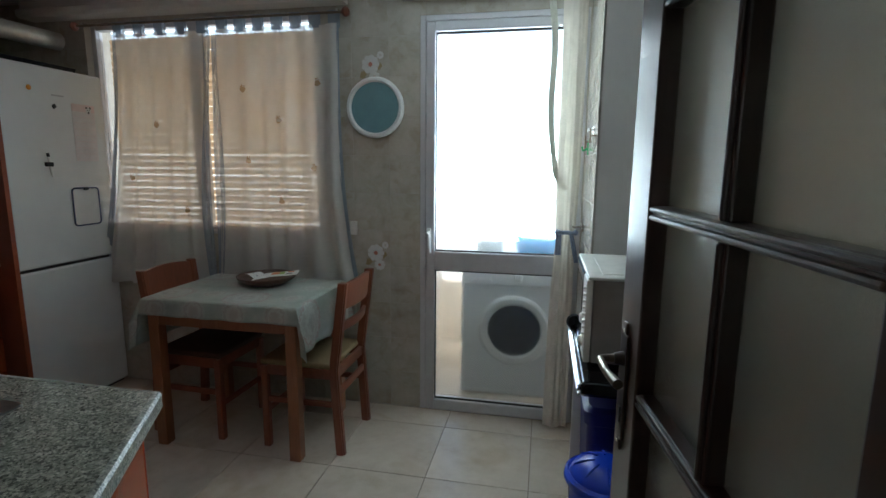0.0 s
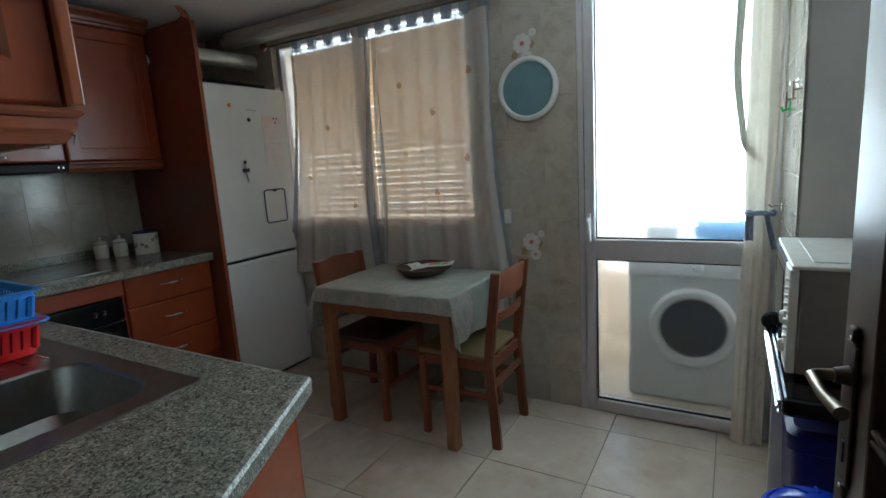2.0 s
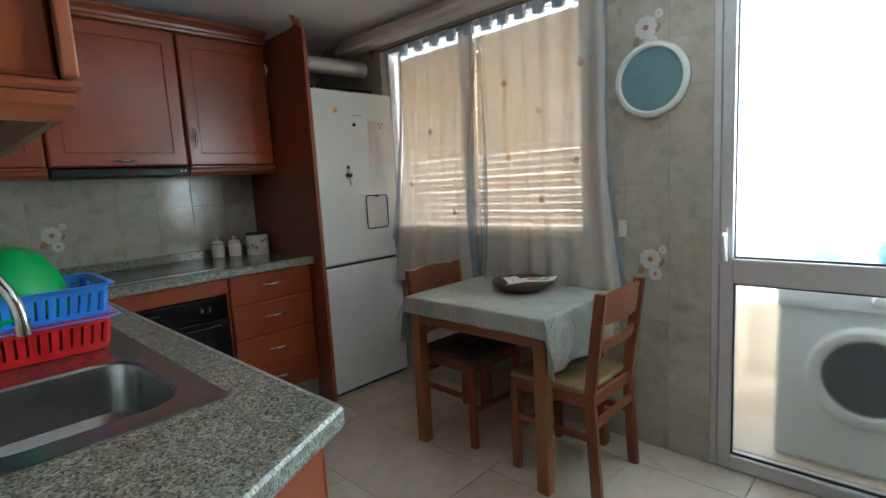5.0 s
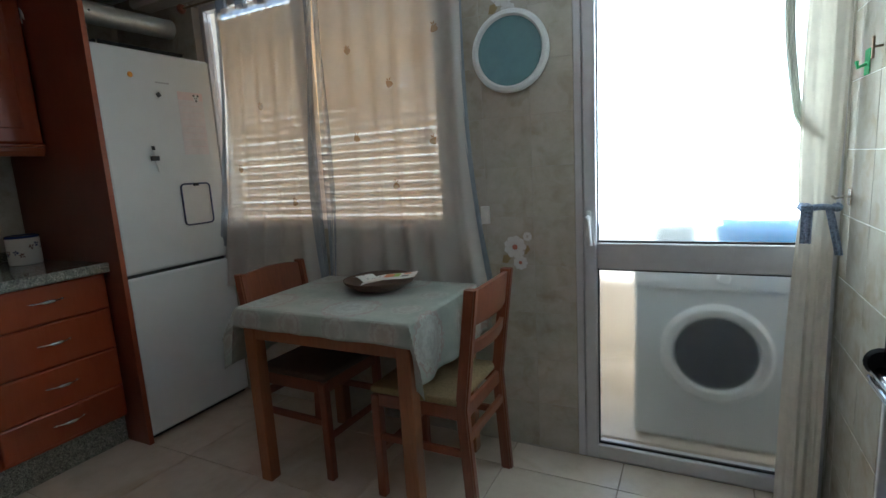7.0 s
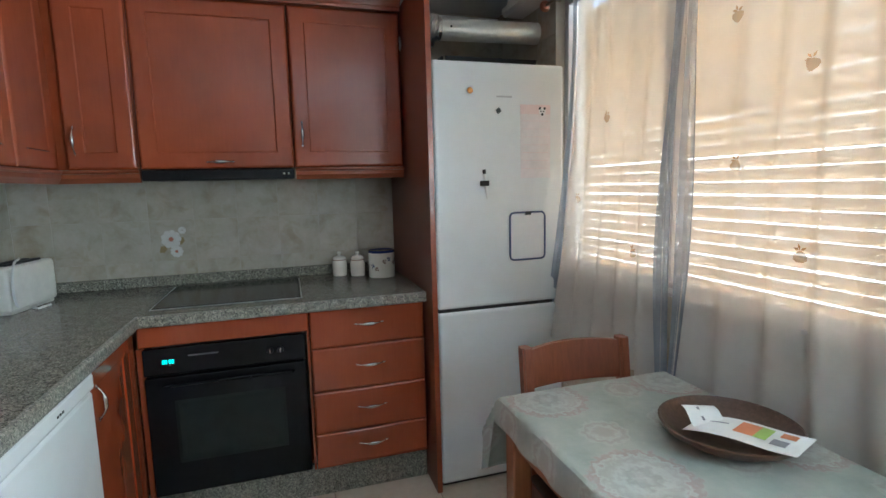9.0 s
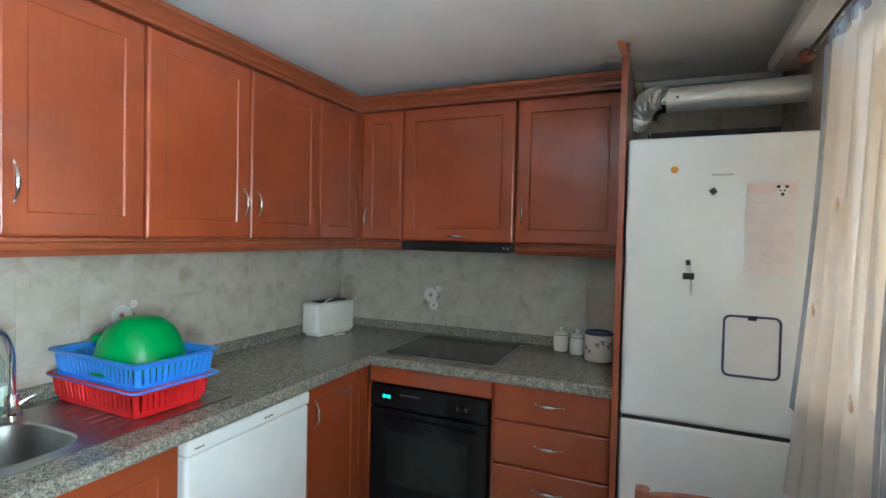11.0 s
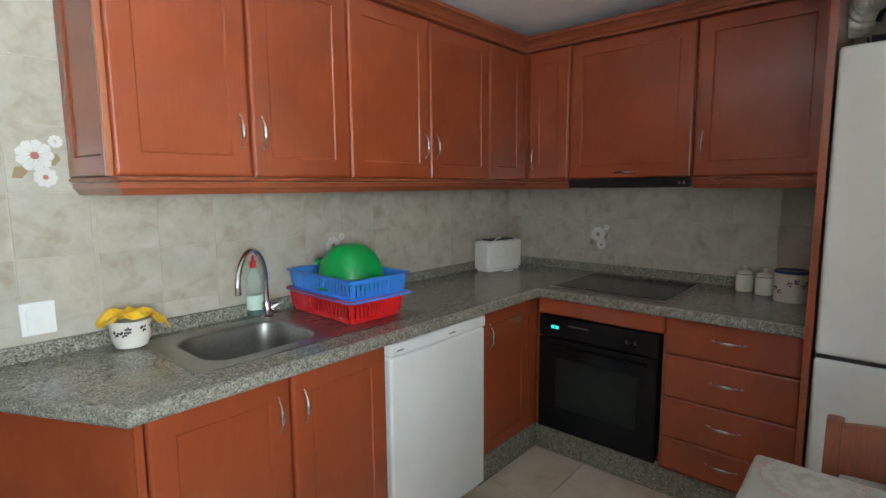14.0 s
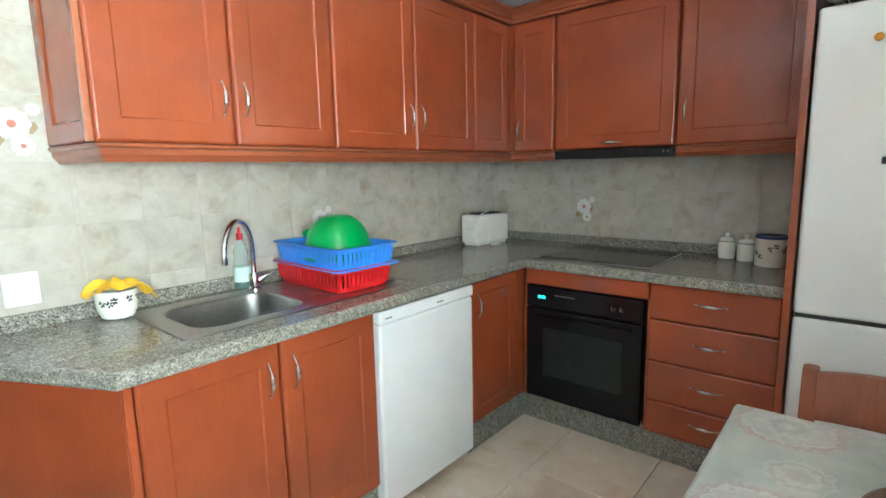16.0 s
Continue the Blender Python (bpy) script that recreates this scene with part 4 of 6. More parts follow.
bmesh.ops.translate(bm, vec=(0, 2.552, 1.672), verts=bm.verts[:])
solid("fridge_magnet", bm, SEAM, "small dark square fridge magnet", "magnet", "fridge magnets")
pen = thing("marker_pen", (FX, 2.485, 1.37), "white marker pen in a black magnetic clip", "pen")
part("barrel", tube([(FX + 0.012, 2.492, 1.30), (FX + 0.012, 2.486, 1.345), (FX + 0.012, 2.48, 1.405)], 0.007, 8, radii=[0.004, 0.007, 0.007]), WHITE_PLASTIC, pen, "", True)
part("cap", tube([(FX + 0.012, 2.48, 1.406), (FX + 0.012, 2.478, 1.425)], 0.0075, 8), SEAM, pen)
part("clip", box(FX, FX + 0.02, 2.463, 2.5, 1.355, 1.378, 0.003), SEAM, pen)
note = thing("planner_sheet", (FX, 2.735, 1.55), "pale pink planner sheet with faint ruled rows on the fridge", "paper")
part("sheet", box(FX + 0.0005, FX + 0.0015, 2.655, 2.8, 1.385, 1.70), simple("near_white_paper", (0.79, 0.74, 0.73), 0.7), note)
part("header", box(FX + 0.0015, FX + 0.002, 2.655, 2.8, 1.66, 1.70), PINK_PAPER, note)
for k in range(7):
    part("row_line", box(FX + 0.0015, FX + 0.0019, 2.665, 2.79, 1.63 - k * 0.034, 1.632 - k * 0.034), PINK_PAPER, note)
part("picture", lathe([(0.017, 0.0015), (0.017, 0.002), (0, 0.0022)], (FX, 2.76, 1.672), 14, axis="x"), WHITE_PLASTIC, note)
for dy, dz, r in ((-0.012, 0.013, 0.006), (0.012, 0.013, 0.006), (-0.006, 0.0, 0.0035), (0.006, 0.0, 0.0035), (0.0, -0.013, 0.006)):
    part("picture_mark", lathe([(r, 0.0022), (r, 0.0026), (0, 0.0027)], (FX, 2.76 + dy, 1.672 + dz), 10, axis="x"), SEAM, note)
wb = thing("whiteboard", (FX, 2.685, 1.15), "small whiteboard with rounded dark blue frame on the fridge", "whiteboard")
WY0, WY1, WZ0, WZ1 = 2.6, 2.77, 1.025, 1.235
cs = []
for cy, cz, a0 in ((WY1 - 0.02, WZ1 - 0.02, 0), (WY0 + 0.02, WZ1 - 0.02, 90), (WY0 + 0.02, WZ0 + 0.02, 180), (WY1 - 0.02, WZ0 + 0.02, 270)):
    for s in range(5):
        a = radians(a0 + s * 22.5)
        cs.append((FX + 0.006, cy + 0.02 * math.cos(a), cz + 0.02 * math.sin(a)))
part("frame", tube(cs + cs[:1], 0.0042, 8), simple("navy_plastic", (0.05, 0.07, 0.17), 0.35), wb, "", True)
part("board", box(FX + 0.001, FX + 0.004, WY0 + 0.003, WY1 - 0.003, WZ0 + 0.003, WZ1 - 0.003), WHITE_PLASTIC, wb)
part("clip", box(FX + 0.004, FX + 0.016, 2.672, 2.698, WZ1 - 0.012, WZ1 + 0.003, 0.002), SEAM, wb)

tray = thing("serving_tray", (-2.72, 2.55, 1.872), "black tray lying on top of the fridge", "tray")
part("base", box(-2.93, -2.52, 2.33, 2.76, 1.872, 1.878, 0.002), BLACK_MATT, tray)
part("rim", sweep([(0, 1.873), (0.008, 1.873), (0.014, 1.902), (0.008, 1.902)], [(-2.53, 2.34), (-2.53, 2.75), (-2.92, 2.75), (-2.92, 2.34), (-2.53, 2.34)][::-1]), BLACK_MATT, tray)

# duct over the refrigerator
duct = thing("extractor_duct", (-2.75, 2.6, 2.06), "aluminium extractor duct with crumpled joint above the fridge", "duct")
part("pipe", tube([(-2.75, 2.37, 2.078), (-2.75, YN + 0.02, 2.086)], 0.050, 24), FOIL, duct, "", True)
pts, rad = [], []
for k in range(34):
    s = k / 33
    pts.append((-2.75 - 0.16 * s * s, 2.385 - 0.115 * s, 2.078 + 0.022 * math.sin(s * 3) - 0.05 * s * s))
    rad.append(0.051 + (0.006 if k % 2 else -0.004) + 0.003 * math.sin(k * 1.7))
part("flexible_hose", tube(pts, 0.05, 18, radii=rad), FOIL, duct, "crinkled flexible hose")
part("clamp", tube([(-2.75, 2.372, 2.078), (-2.75, 2.388, 2.0783)], 0.0545, 24), NICKEL, duct, "thin metal clamp")
part("screw", tube([(-2.703, 2.43, 2.078), (-2.697, 2.43, 2.078)], 0.005, 8), BLACK_MATT, duct)
part("tape", tube([(-2.73, 2.375, 2.035), (-2.735, 2.355, 2.025), (-2.74, 2.345, 1.995)], 0.010, 8), BLACK_MATT, duct, "black tape end")

# ---- table ----
TX0, TX1, TY0, TY1, TZ = -1.715, -0.932, 2.225, 2.80, 0.745
table = thing("dining_table", ((TX0 + TX1) / 2, (TY0 + TY1) / 2, 0), "small wooden kitchen table with square legs", "table")
part("tabletop", box(TX0, TX1, TY0, TY1, TZ - 0.025, TZ, 0.004), PINE, table)
for x0, x1, y0, y1 in ((TX0 + 0.06, TX1 - 0.06, TY0 + 0.018, TY0 + 0.036), (TX0 + 0.06, TX1 - 0.06, TY1 - 0.036, TY1 - 0.018), (TX0 + 0.018, TX0 + 0.036, TY0 + 0.06, TY1 - 0.06), (TX1 - 0.036, TX1 - 0.018, TY0 + 0.06, TY1 - 0.06)):
    part("apron", box(x0, x1, y0, y1, TZ - 0.128, TZ - 0.026, 0.002), PINE, table)
for x in (TX0 + 0.01, TX1 - 0.065):
    for y in (TY0 + 0.01, TY1 - 0.065):
        part("leg", box(x, x + 0.055, y, y + 0.055, 0, TZ - 0.026, 0.005), PINE, table)


def drape(x0, x1, y0, y1, top, ow, oe, os_, on, nx=90, ny=70):
    """A cloth laid over a table: flat above it, folding down past the edges, with hanging corners."""
    b = bmesh.new()
    uvl = b.loops.layers.uv.new("print")
    flat = {}
    grid = []
    for j in range(ny + 1):
        row = []
        v = y0 - os_ + (y1 - y0 + os_ + on) * j / ny
        for i in range(nx + 1):
            u = x0 - ow + (x1 - x0 + ow + oe) * i / nx
            dx, dy = max(x0 - u, u - x1, 0), max(y0 - v, v - y1, 0)
            sx, sy = (-1 if u < x0 else 1), (-1 if v < y0 else 1)
            cx, cy = min(max(u, x0), x1), min(max(v, y0), y1)
            z = top + 0.0015 * noise.noise(Vector((u * 7, v * 7, 0)))
            if dx or dy:
                d = dx if not dy else dy if not dx else math.hypot(dx, dy)
                wave = 0.011 * math.sin((v if dx > dy else u) * 31 + 1.3 * math.sin(u * 9)) * min(1, d / 0.1)
                flare = 0.006 * (1 - math.exp(-d / 0.01)) + 0.10 * d
                if dx and dy:
                    c = min(dx, dy) / max(dx, dy)
                    cx += sx * (flare + 0.45 * c * dx)
                    cy += sy * (flare + 0.28 * c * dy)
                    z -= max(0, d - 0.004) * (1 + 0.10 * c)
                elif dx:
                    cx += sx * (flare + wave)
                    z -= max(0, d - 0.004)
                else:
                    cy += sy * (flare + wave * 0.5)
                    z -= max(0, d - 0.004)
            row.append(b.verts.new((cx, cy, z)))
            flat[row[-1]] = (u - x1, v - y0)
        grid.append(row)
    for j in range(ny):
        for i in range(nx):
            f = b.faces.new((grid[j][i], grid[j][i + 1], grid[j + 1][i + 1], grid[j + 1][i]))
            for lp in f.loops:
                lp[uvl].uv = flat[lp.vert]
    return b


cl = solid("tablecloth", drape(TX0, TX1, TY0, TY1, TZ + 0.003, 0.235, 0.215, 0.080, 0.06), OILCLOTH, "grey-green patterned oilcloth draped over the table", "tablecloth", smooth=True)
so = cl.modifiers.new("thickness", "SOLIDIFY")
so.thickness, so.offset = 0.0012, 1

dish = thing("dish", (-1.30, 2.62, TZ + 0.005), "round brown woven dish on the table", "dish")
part("bowl", lathe([(0.06, 0.0), (0.10, 0.006), (0.145, 0.034), (0.152, 0.048), (0.147, 0.049), (0.138, 0.036), (0.095, 0.012), (0.0, 0.009)], (-1.30, 2.62, TZ + 0.0055), 40), DISH_BROWN, dish, "", True)


def leaflet(loc, rz, tilt, w, h, marks, name, label):
    t = thing(name, loc, label, "paper", "papers in the dish")
    m = Matrix.Translation(loc) @ Matrix.Rotation(radians(rz), 4, "Z") @ Matrix.Rotation(radians(tilt), 4, "Y")
    b = bmesh.new()
    n = 8
    rows = [[b.verts.new(m @ Vector((-w / 2 + w * i / n, y, 0.006 * math.sin(i / n * 5)))) for i in range(n + 1)] for y in (-h / 2, h / 2)]
    for i in range(n):
        b.faces.new((rows[0][i], rows[0][i + 1], rows[1][i + 1], rows[1][i]))
    o = part("sheet", b, PAPER, t)
    s = o.modifiers.new("thickness", "SOLIDIFY")
    s.thickness = 0.0008
    for x0, x1, y0, y1, mat in marks:
        b = bmesh.new()
        vs = [b.verts.new(m @ Vector((x, y, 0.0022 + 0.006 * math.sin((x + w / 2) / w * 5)))) for x, y in ((x0, y0), (x1, y0), (x1, y1), (x0, y1))]
        b.faces.new(vs)
        part("printed_block", b, mat, t)
    return t


leaflet((-1.235, 2.60, TZ + 0.062), 20, -9, 0.23, 0.11, [(-0.02, 0.02, -0.02, 0.04, PRINT_RED), (0.02, 0.045, -0.02, 0.04, PRINT_GREEN), (0.055, 0.085, -0.03, 0.0, PRINT_GREY), (0.06, 0.09, 0.015, 0.04, PRINT_RED), (-0.09, -0.04, 0.01, 0.016, PRINT_GREY)], "leaflet", "white leaflet with coloured printed blocks in the dish")
leaflet((-1.335, 2.585, TZ + 0.058), -25, 5, 0.10, 0.075, [(-0.03, 0.02, -0.01, -0.004, PRINT_GREY)], "receipt", "small folded white paper in the dish")


# ---- chairs ----
def chair(label):
    """Facing +x: seat in front of the back, origin on the floor under the seat's middle."""
    c = thing("dining_chair", (0, 0, 0), label, "chair", "chairs at the table")
    W, D, SZ = 0.385, 0.38, 0.44
    for s in (-1, 1):
        y = s * (W / 2 - 0.018)
        bm = bmesh.new()
        for z0, z1, xa, xb in ((0, 0.42, -0.215, -0.19), (0.42, 0.845, -0.19, -0.245)):
            b = box(-0.022, 0.022, y - 0.017, y + 0.017, z0, z1, 0.0)
            for v in b.verts:
                v.co.x += xa if v.co.z < (z0 + z1) / 2 else xb
            add(bm, b)
        bmesh.ops.remove_doubles(bm, verts=bm.verts[:], dist=0.001)
        bmesh.ops.bevel(bm, geom=[e for e in bm.edges if abs((e.verts[0].co - e.verts[1].co).z) > 0.2], offset=0.006, segments=2, affect="EDGES")
        part("back_leg", bm, CHAIR_WOOD, c)
        part("front_leg", box(0.15, 0.185, y - 0.017, y + 0.017, 0, SZ - 0.02, 0.006), CHAIR_WOOD, c)
        part("side_rail", box(-0.18, 0.152, y - 0.010, y + 0.010, SZ - 0.065, SZ - 0.015, 0.003), CHAIR_WOOD, c)
        part("side_stretcher", box(-0.195, 0.152, y - 0.009, y + 0.009, 0.235, 0.262, 0.003), CHAIR_WOOD, c)
    part("front_rail", box(0.158, 0.178, -W / 2 + 0.034, W / 2 - 0.034, SZ - 0.065, SZ - 0.015, 0.003), CHAIR_WOOD, c)
    part("back_rail", box(-0.202, -0.184, -W / 2 + 0.032, W / 2 - 0.032, SZ - 0.065, SZ - 0.015, 0.003), CHAIR_WOOD, c)
    part("back_stretcher", box(-0.212, -0.196, -W / 2 + 0.032, W / 2 - 0.032, 0.29, 0.325, 0.003), CHAIR_WOOD, c)
    part("front_stretcher", box(0.16, 0.175, -W / 2 + 0.033, W / 2 - 0.033, 0.17, 0.197, 0.003), CHAIR_WOOD, c)

    def curved(z0, z1, name):
        b = bmesh.new()
        n = 10
        rows = []
        for i in range(n + 1):
            s = i / n * 2 - 1
            y = s * (W / 2 - 0.030)
            bow = -0.022 * (1 - s * s)
            x0 = -0.19 - 0.055 * ((z0 - 0.42) / 0.425)
            x1 = -0.19 - 0.055 * ((z1 - 0.42) / 0.425)
            zz = z1 + (0.012 * (1 - s * s) if name == "top_rail" else 0)
            rows.append([b.verts.new((x0 + bow - 0.009, y, z0)), b.verts.new((x0 + bow + 0.009, y, z0)), b.verts.new((x1 + bow + 0.009, y, zz)), b.verts.new((x1 + bow - 0.009, y, zz))])
        for a, d in zip(rows, rows[1:]):
            for j in range(4):
                b.faces.new((a[j], a[(j + 1) % 4], d[(j + 1) % 4], d[j]))
        b.faces.new(rows[0][::-1])
        b.faces.new(rows[-1])
        part(name, b, CHAIR_WOOD, c, "", True)

    curved(0.715, 0.835, "top_rail")
    curved(0.61, 0.652, "middle_rail")
    b = box(-0.182, 0.186, -W / 2 + 0.004, W / 2 - 0.004, SZ - 0.014, SZ + 0.014, 0.011, seg=3)
    part("seat", b, STRAW, c, "pale woven rush seat", True)
    return c


ch = chair("reddish stained wooden chair with rush seat pushed under the table")
ch.matrix_basis = Matrix.Translation((-1.0, 2.52, 0)) @ Matrix.Rotation(radians(180), 4, "Z")
c2 = copy_thing(ch, Matrix.Translation((-1.585, 2.53, 0)) @ Matrix.Rotation(radians(-2), 4, "Z"))
tagged(c2, "reddish stained wooden chair with shade-darkened rush seat beside the fridge")
# this seat's colour is darkened for the table's shade
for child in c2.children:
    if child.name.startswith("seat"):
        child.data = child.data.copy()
        child.data.materials[0] = STRAW_SHADED
        tagged(child, "woven rush seat, coloured dark for the shade under the table")

# ---- curtains ----


def hanging(xa, xb, za, zb, y, fold, seed, n=90, rows=40, shape=None, waves=26, lean=0.0, deep=None):
    """A hanging cloth with soft vertical folds; shape(s, h) gives the plan x of a point, s across, h down."""
    b = bmesh.new()
    g = []
    for j in range(rows + 1):
        h = j / rows
        r = []
        for i in range(n + 1):
            s = i / n
            x = shape(s, h) if shape else xa + (xb - xa) * s
            amp = fold * (0.35 + 0.65 * h) * (deep(s) if deep else 1)
            yy = y + amp * (math.sin(s * waves + seed + 0.7 * math.sin(h * 2.2 + seed)) * 0.6 + 0.5 * noise.noise(Vector((s * 9, h * 1.2, seed))))
            yy -= lean * (1 - s) ** 2 * h ** 2.5
            z = za + (zb - za) * h
            r.append(b.verts.new((x, yy, z)))
        g.append(r)
    for j in range(rows):
        for i in range(n):
            b.faces.new((g[j][i], g[j][i + 1], g[j + 1][i + 1], g[j + 1][i]))
    return b


CY = 2.845
curtains = []
for name_x, (xt0, xt1, xb0, xb1, seed) in enumerate(((-2.325, -1.728, -2.50, -1.765, 1.0), (-1.668, -0.955, -1.725, -0.865, 4.0))):
    cu = thing("window_curtain", ((xt0 + xt1) / 2, CY, 0.66), "sheer white voile curtain with blue gingham edges and small flowers", "curtain", "window curtains")

    def outline(s, h, a=xt0, c=xt1, d=xb0, e=xb1, right=name_x):
        """Gathered a little more towards the outer edge, where the cloth hangs free of the window."""
        l, r = a + (d - a) * h ** (1.3 if right else 1.8), c + (e - c) * h ** (3.6 if right else 1.5)
        r -= 0.012 * math.sin(h * 3.1) if right else 0.03 * math.sin(h * 3.1)
        return l + (r - l) * (s + (0.030 * math.sin(s * 6.28) if right else 0))

    def folds(s, right=name_x):
        """Depth of the folds: flat over the panes, deep where the cloth is pushed aside."""
        return 1.0 + (1.6 * max(0, (s - 0.78) / 0.22) if right else 0.5 * max(0, (s - 0.75) / 0.25))

    part("voile", hanging(0, 0, 2.10, 0.66, CY, 0.036, seed, 140, shape=outline, waves=34, lean=0.05 * (1 - name_x), deep=folds), SHEER, cu, "", True)
    for lo in (0, 1):
        wide = 0.026 if name_x and lo else 0.016 if not name_x and not lo else 0.050

        def strip(s, h, lo=lo, o=outline, wide=wide, seed=seed):
            return o(lo, h) + (s - 0.5) * wide * (1 + 0.35 * math.sin(h * 7 + seed + lo * 2)) + (0.010 * math.sin(h * 5.2 + seed))
        part("gingham_edge", hanging(0, 0, 2.10, 0.66, CY - 0.012, 0.016, seed + lo * 3, 10, 40, strip, lean=0.05 * (1 - name_x) * (1 - lo)), SHEER_BLUE, cu, "blue gingham edging", True)
    nt_ = 5 if name_x == 0 else 7
    for k in range(nt_):
        x = xt0 + 0.03 + (xt1 - xt0 - 0.06) * k / (nt_ - 1)
        part("tab", sweep([(0, 2.085), (0.004, 2.085), (0.006, 2.165), (-0.022, 2.165), (-0.022, 2.085), (-0.018, 2.085), (-0.016, 2.158), (0.002, 2.158)], [(x + 0.028, CY), (x - 0.028, CY)]), SHEER_BLUE, cu)
    for k in range(6 if name_x else 3):
        fx = ((-1.505, -1.30, -1.07, -1.30, -1.49, -1.10) if name_x else (-2.06, -2.25, -1.9))[k]
        fz = ((1.785, 1.62, 1.81, 1.185, 1.405, 1.365) if name_x else (1.60, 1.30, 1.12))[k]
        lean_ = 0.5 * math.sin(k * 2.1)
        b = bmesh.new()
        b.faces.new([b.verts.new((fx + 0.017 * math.cos(t) + 0.004 * math.sin(2 * t + k), CY - 0.034, fz - 0.010 + 0.015 * math.sin(t))) for t in [q * 0.628 for q in range(10)]])
        part("printed_petal", b, PETAL_PRINT, cu)
        b = bmesh.new()
        for a in (0.5, 1.9, 2.8):
            t = a + lean_
            b.faces.new([b.verts.new((fx + rr * math.cos(t + dt), CY - 0.0346, fz + 0.004 + rr * math.sin(t + dt))) for rr, dt in ((0.001, 0), (0.010, -0.35), (0.018, 0), (0.010, 0.35))])
        part("printed_flower", b, FLOWER_PRINT, cu)
rod = thing("curtain_rod", (-1.75, CY - 0.01, 2.16), "thin curtain rod with brown wooden finials", "curtain rod")
part("rod", tube([(-2.56, CY - 0.009, 2.153), (-0.93, CY - 0.009, 2.153)], 0.0065, 10), BRONZE, rod, "dark metal rod")
for x in (-2.575, -0.915):
    part("finial", lathe([(0.008, -0.02), (0.022, -0.008), (0.026, 0.004), (0.018, 0.018), (0.0, 0.024)], (x, CY - 0.009, 2.153), 16, axis="x"), CHAIR_WOOD, rod, "", True)
for x in (-2.52, -0.96):
    part("bracket", box(x - 0.006, x + 0.006, CY - 0.012, YN, 2.158, 2.170), NICKEL, rod)

dc = thing("door_curtain", (0.2, 2.8, 0.05), "cream cotton curtain tied back beside the balcony door", "curtain")


def tied(s, h):
    """Straight from the rail, gathered by the tie half way down, wider again below it."""
    if h < 0.515:
        k = max(0, (h - 0.30) / 0.215) ** 2
        l, r = 0.178 + 0.014 * k + 0.006 * math.sin(h * 9), 0.292 - 0.012 * k
    else:
        k = 1 - math.exp(-(h - 0.515) / 0.16)
        l, r = 0.192 - 0.026 * k - 0.012 * (h - 0.5), 0.280 + 0.004 * k
    return l + (r - l) * s


def side_fold(s, h):
    """The free edge, hanging loose in front of the pane and drawn back into the tie."""
    l = 0.112 + 0.042 * h + 0.010 * math.sin(h * 8) + 0.05 * max(0, (h - 0.88) / 0.12) ** 2
    return l + s * (0.032 - 0.006 * h)


part("cloth", hanging(0, 0, 2.15, 0.012, 2.81, 0.020, 2.0, 80, 60, tied, 8), CREAM_CURTAIN, dc, "", True)
part("side_fold", hanging(0, 0, 2.15, 1.26, 2.822, 0.010, 6.0, 20, 40, side_fold), CREAM_SHADED, dc, "", True)
tb = [(0.238 + 0.050 * math.cos(a), 2.80 + 0.034 * math.sin(a), 1.055 + 0.004 * math.sin(3 * a)) for a in [k * math.pi / 8 for k in range(17)]]
part("tie_back", tube(tb, 0.010, 8), GINGHAM_BLUE, dc, "blue gingham tie", True)
part("tie_end", hanging(0.186, 0.216, 1.05, 0.945, 2.762, 0.006, 3, 6, 8), GINGHAM_BLUE, dc)
part("tie_end", hanging(0.25, 0.30, 1.045, 0.905, 2.79, 0.006, 5, 6, 8, lambda s, h: 0.252 + 0.030 * h + 0.022 * s), GINGHAM_BLUE, dc)
part("knot", lathe([(0.004, -0.016), (0.018, -0.006), (0.018, 0.008), (0.004, 0.016)], (0.200, 2.765, 1.055), 12), GINGHAM_BLUE, dc, "", True)
hook = thing("curtain_hook", (XE, 2.82, 1.07), "small metal curtain hook on the wall", "hook")
part("stem", tube([(XE, 2.80, 1.085), (0.29, 2.80, 1.085), (0.275, 2.795, 1.08), (0.265, 2.79, 1.09)], 0.004, 6), NICKEL, hook)
part("base", box(XE - 0.006, XE, 2.785, 2.815, 1.06, 1.11, 0.002), NICKEL, hook)

# ---- clock, switch, socket, hooks ----
clock = thing("wall_clock", (-0.771, YN, 1.677), "round wall clock with white rim and teal face", "clock")
part("rim", lathe([(0.155, 0), (0.158, -0.02), (0.150, -0.034), (0.138, -0.036), (0.130, -0.022), (0.0, -0.021)], (-0.771, YN, 1.677), 48, axis="y"), WHITE_PLASTIC, clock, "", True)
part("face", lathe([(0.130, -0.0215), (0.130, -0.0235), (0.0, -0.0236)], (-0.771, YN, 1.677), 40, axis="y"), TEAL, clock)
sw = thing("light_switch", (-0.906, YN, 1.03), "cream light switch on the tiled wall", "switch")
part("plate", box(-0.925, -0.887, YN - 0.022, YN, 0.995, 1.070, 0.005), TOASTER_WHITE, sw)
part("rocker", box(-0.917, -0.895, YN - 0.026, YN - 0.021, 1.006, 1.058, 0.003), TOASTER_WHITE, sw)
so1 = thing("wall_switch", (-0.605, YS, 1.045), "white double rocker switch plate on the tiles", "switch")
part("plate", box(-0.655, -0.565, YS, YS + 0.010, 0.975, 1.078, 0.004), WHITE_PLASTIC, so1)
part("rocker", box(-0.64, -0.58, YS + 0.010, YS + 0.014, 0.993, 1.06, 0.003), WHITE_PLASTIC, so1)
gh = thing("wall_hook", (XE, 2.73, 1.47), "green translucent adhesive hook on the tiles", "hook", "hooks on the pier")
part("plate", box(XE - 0.003, XE, 2.705, 2.752, 1.43, 1.50, 0.002), GREEN_HOOK, gh)
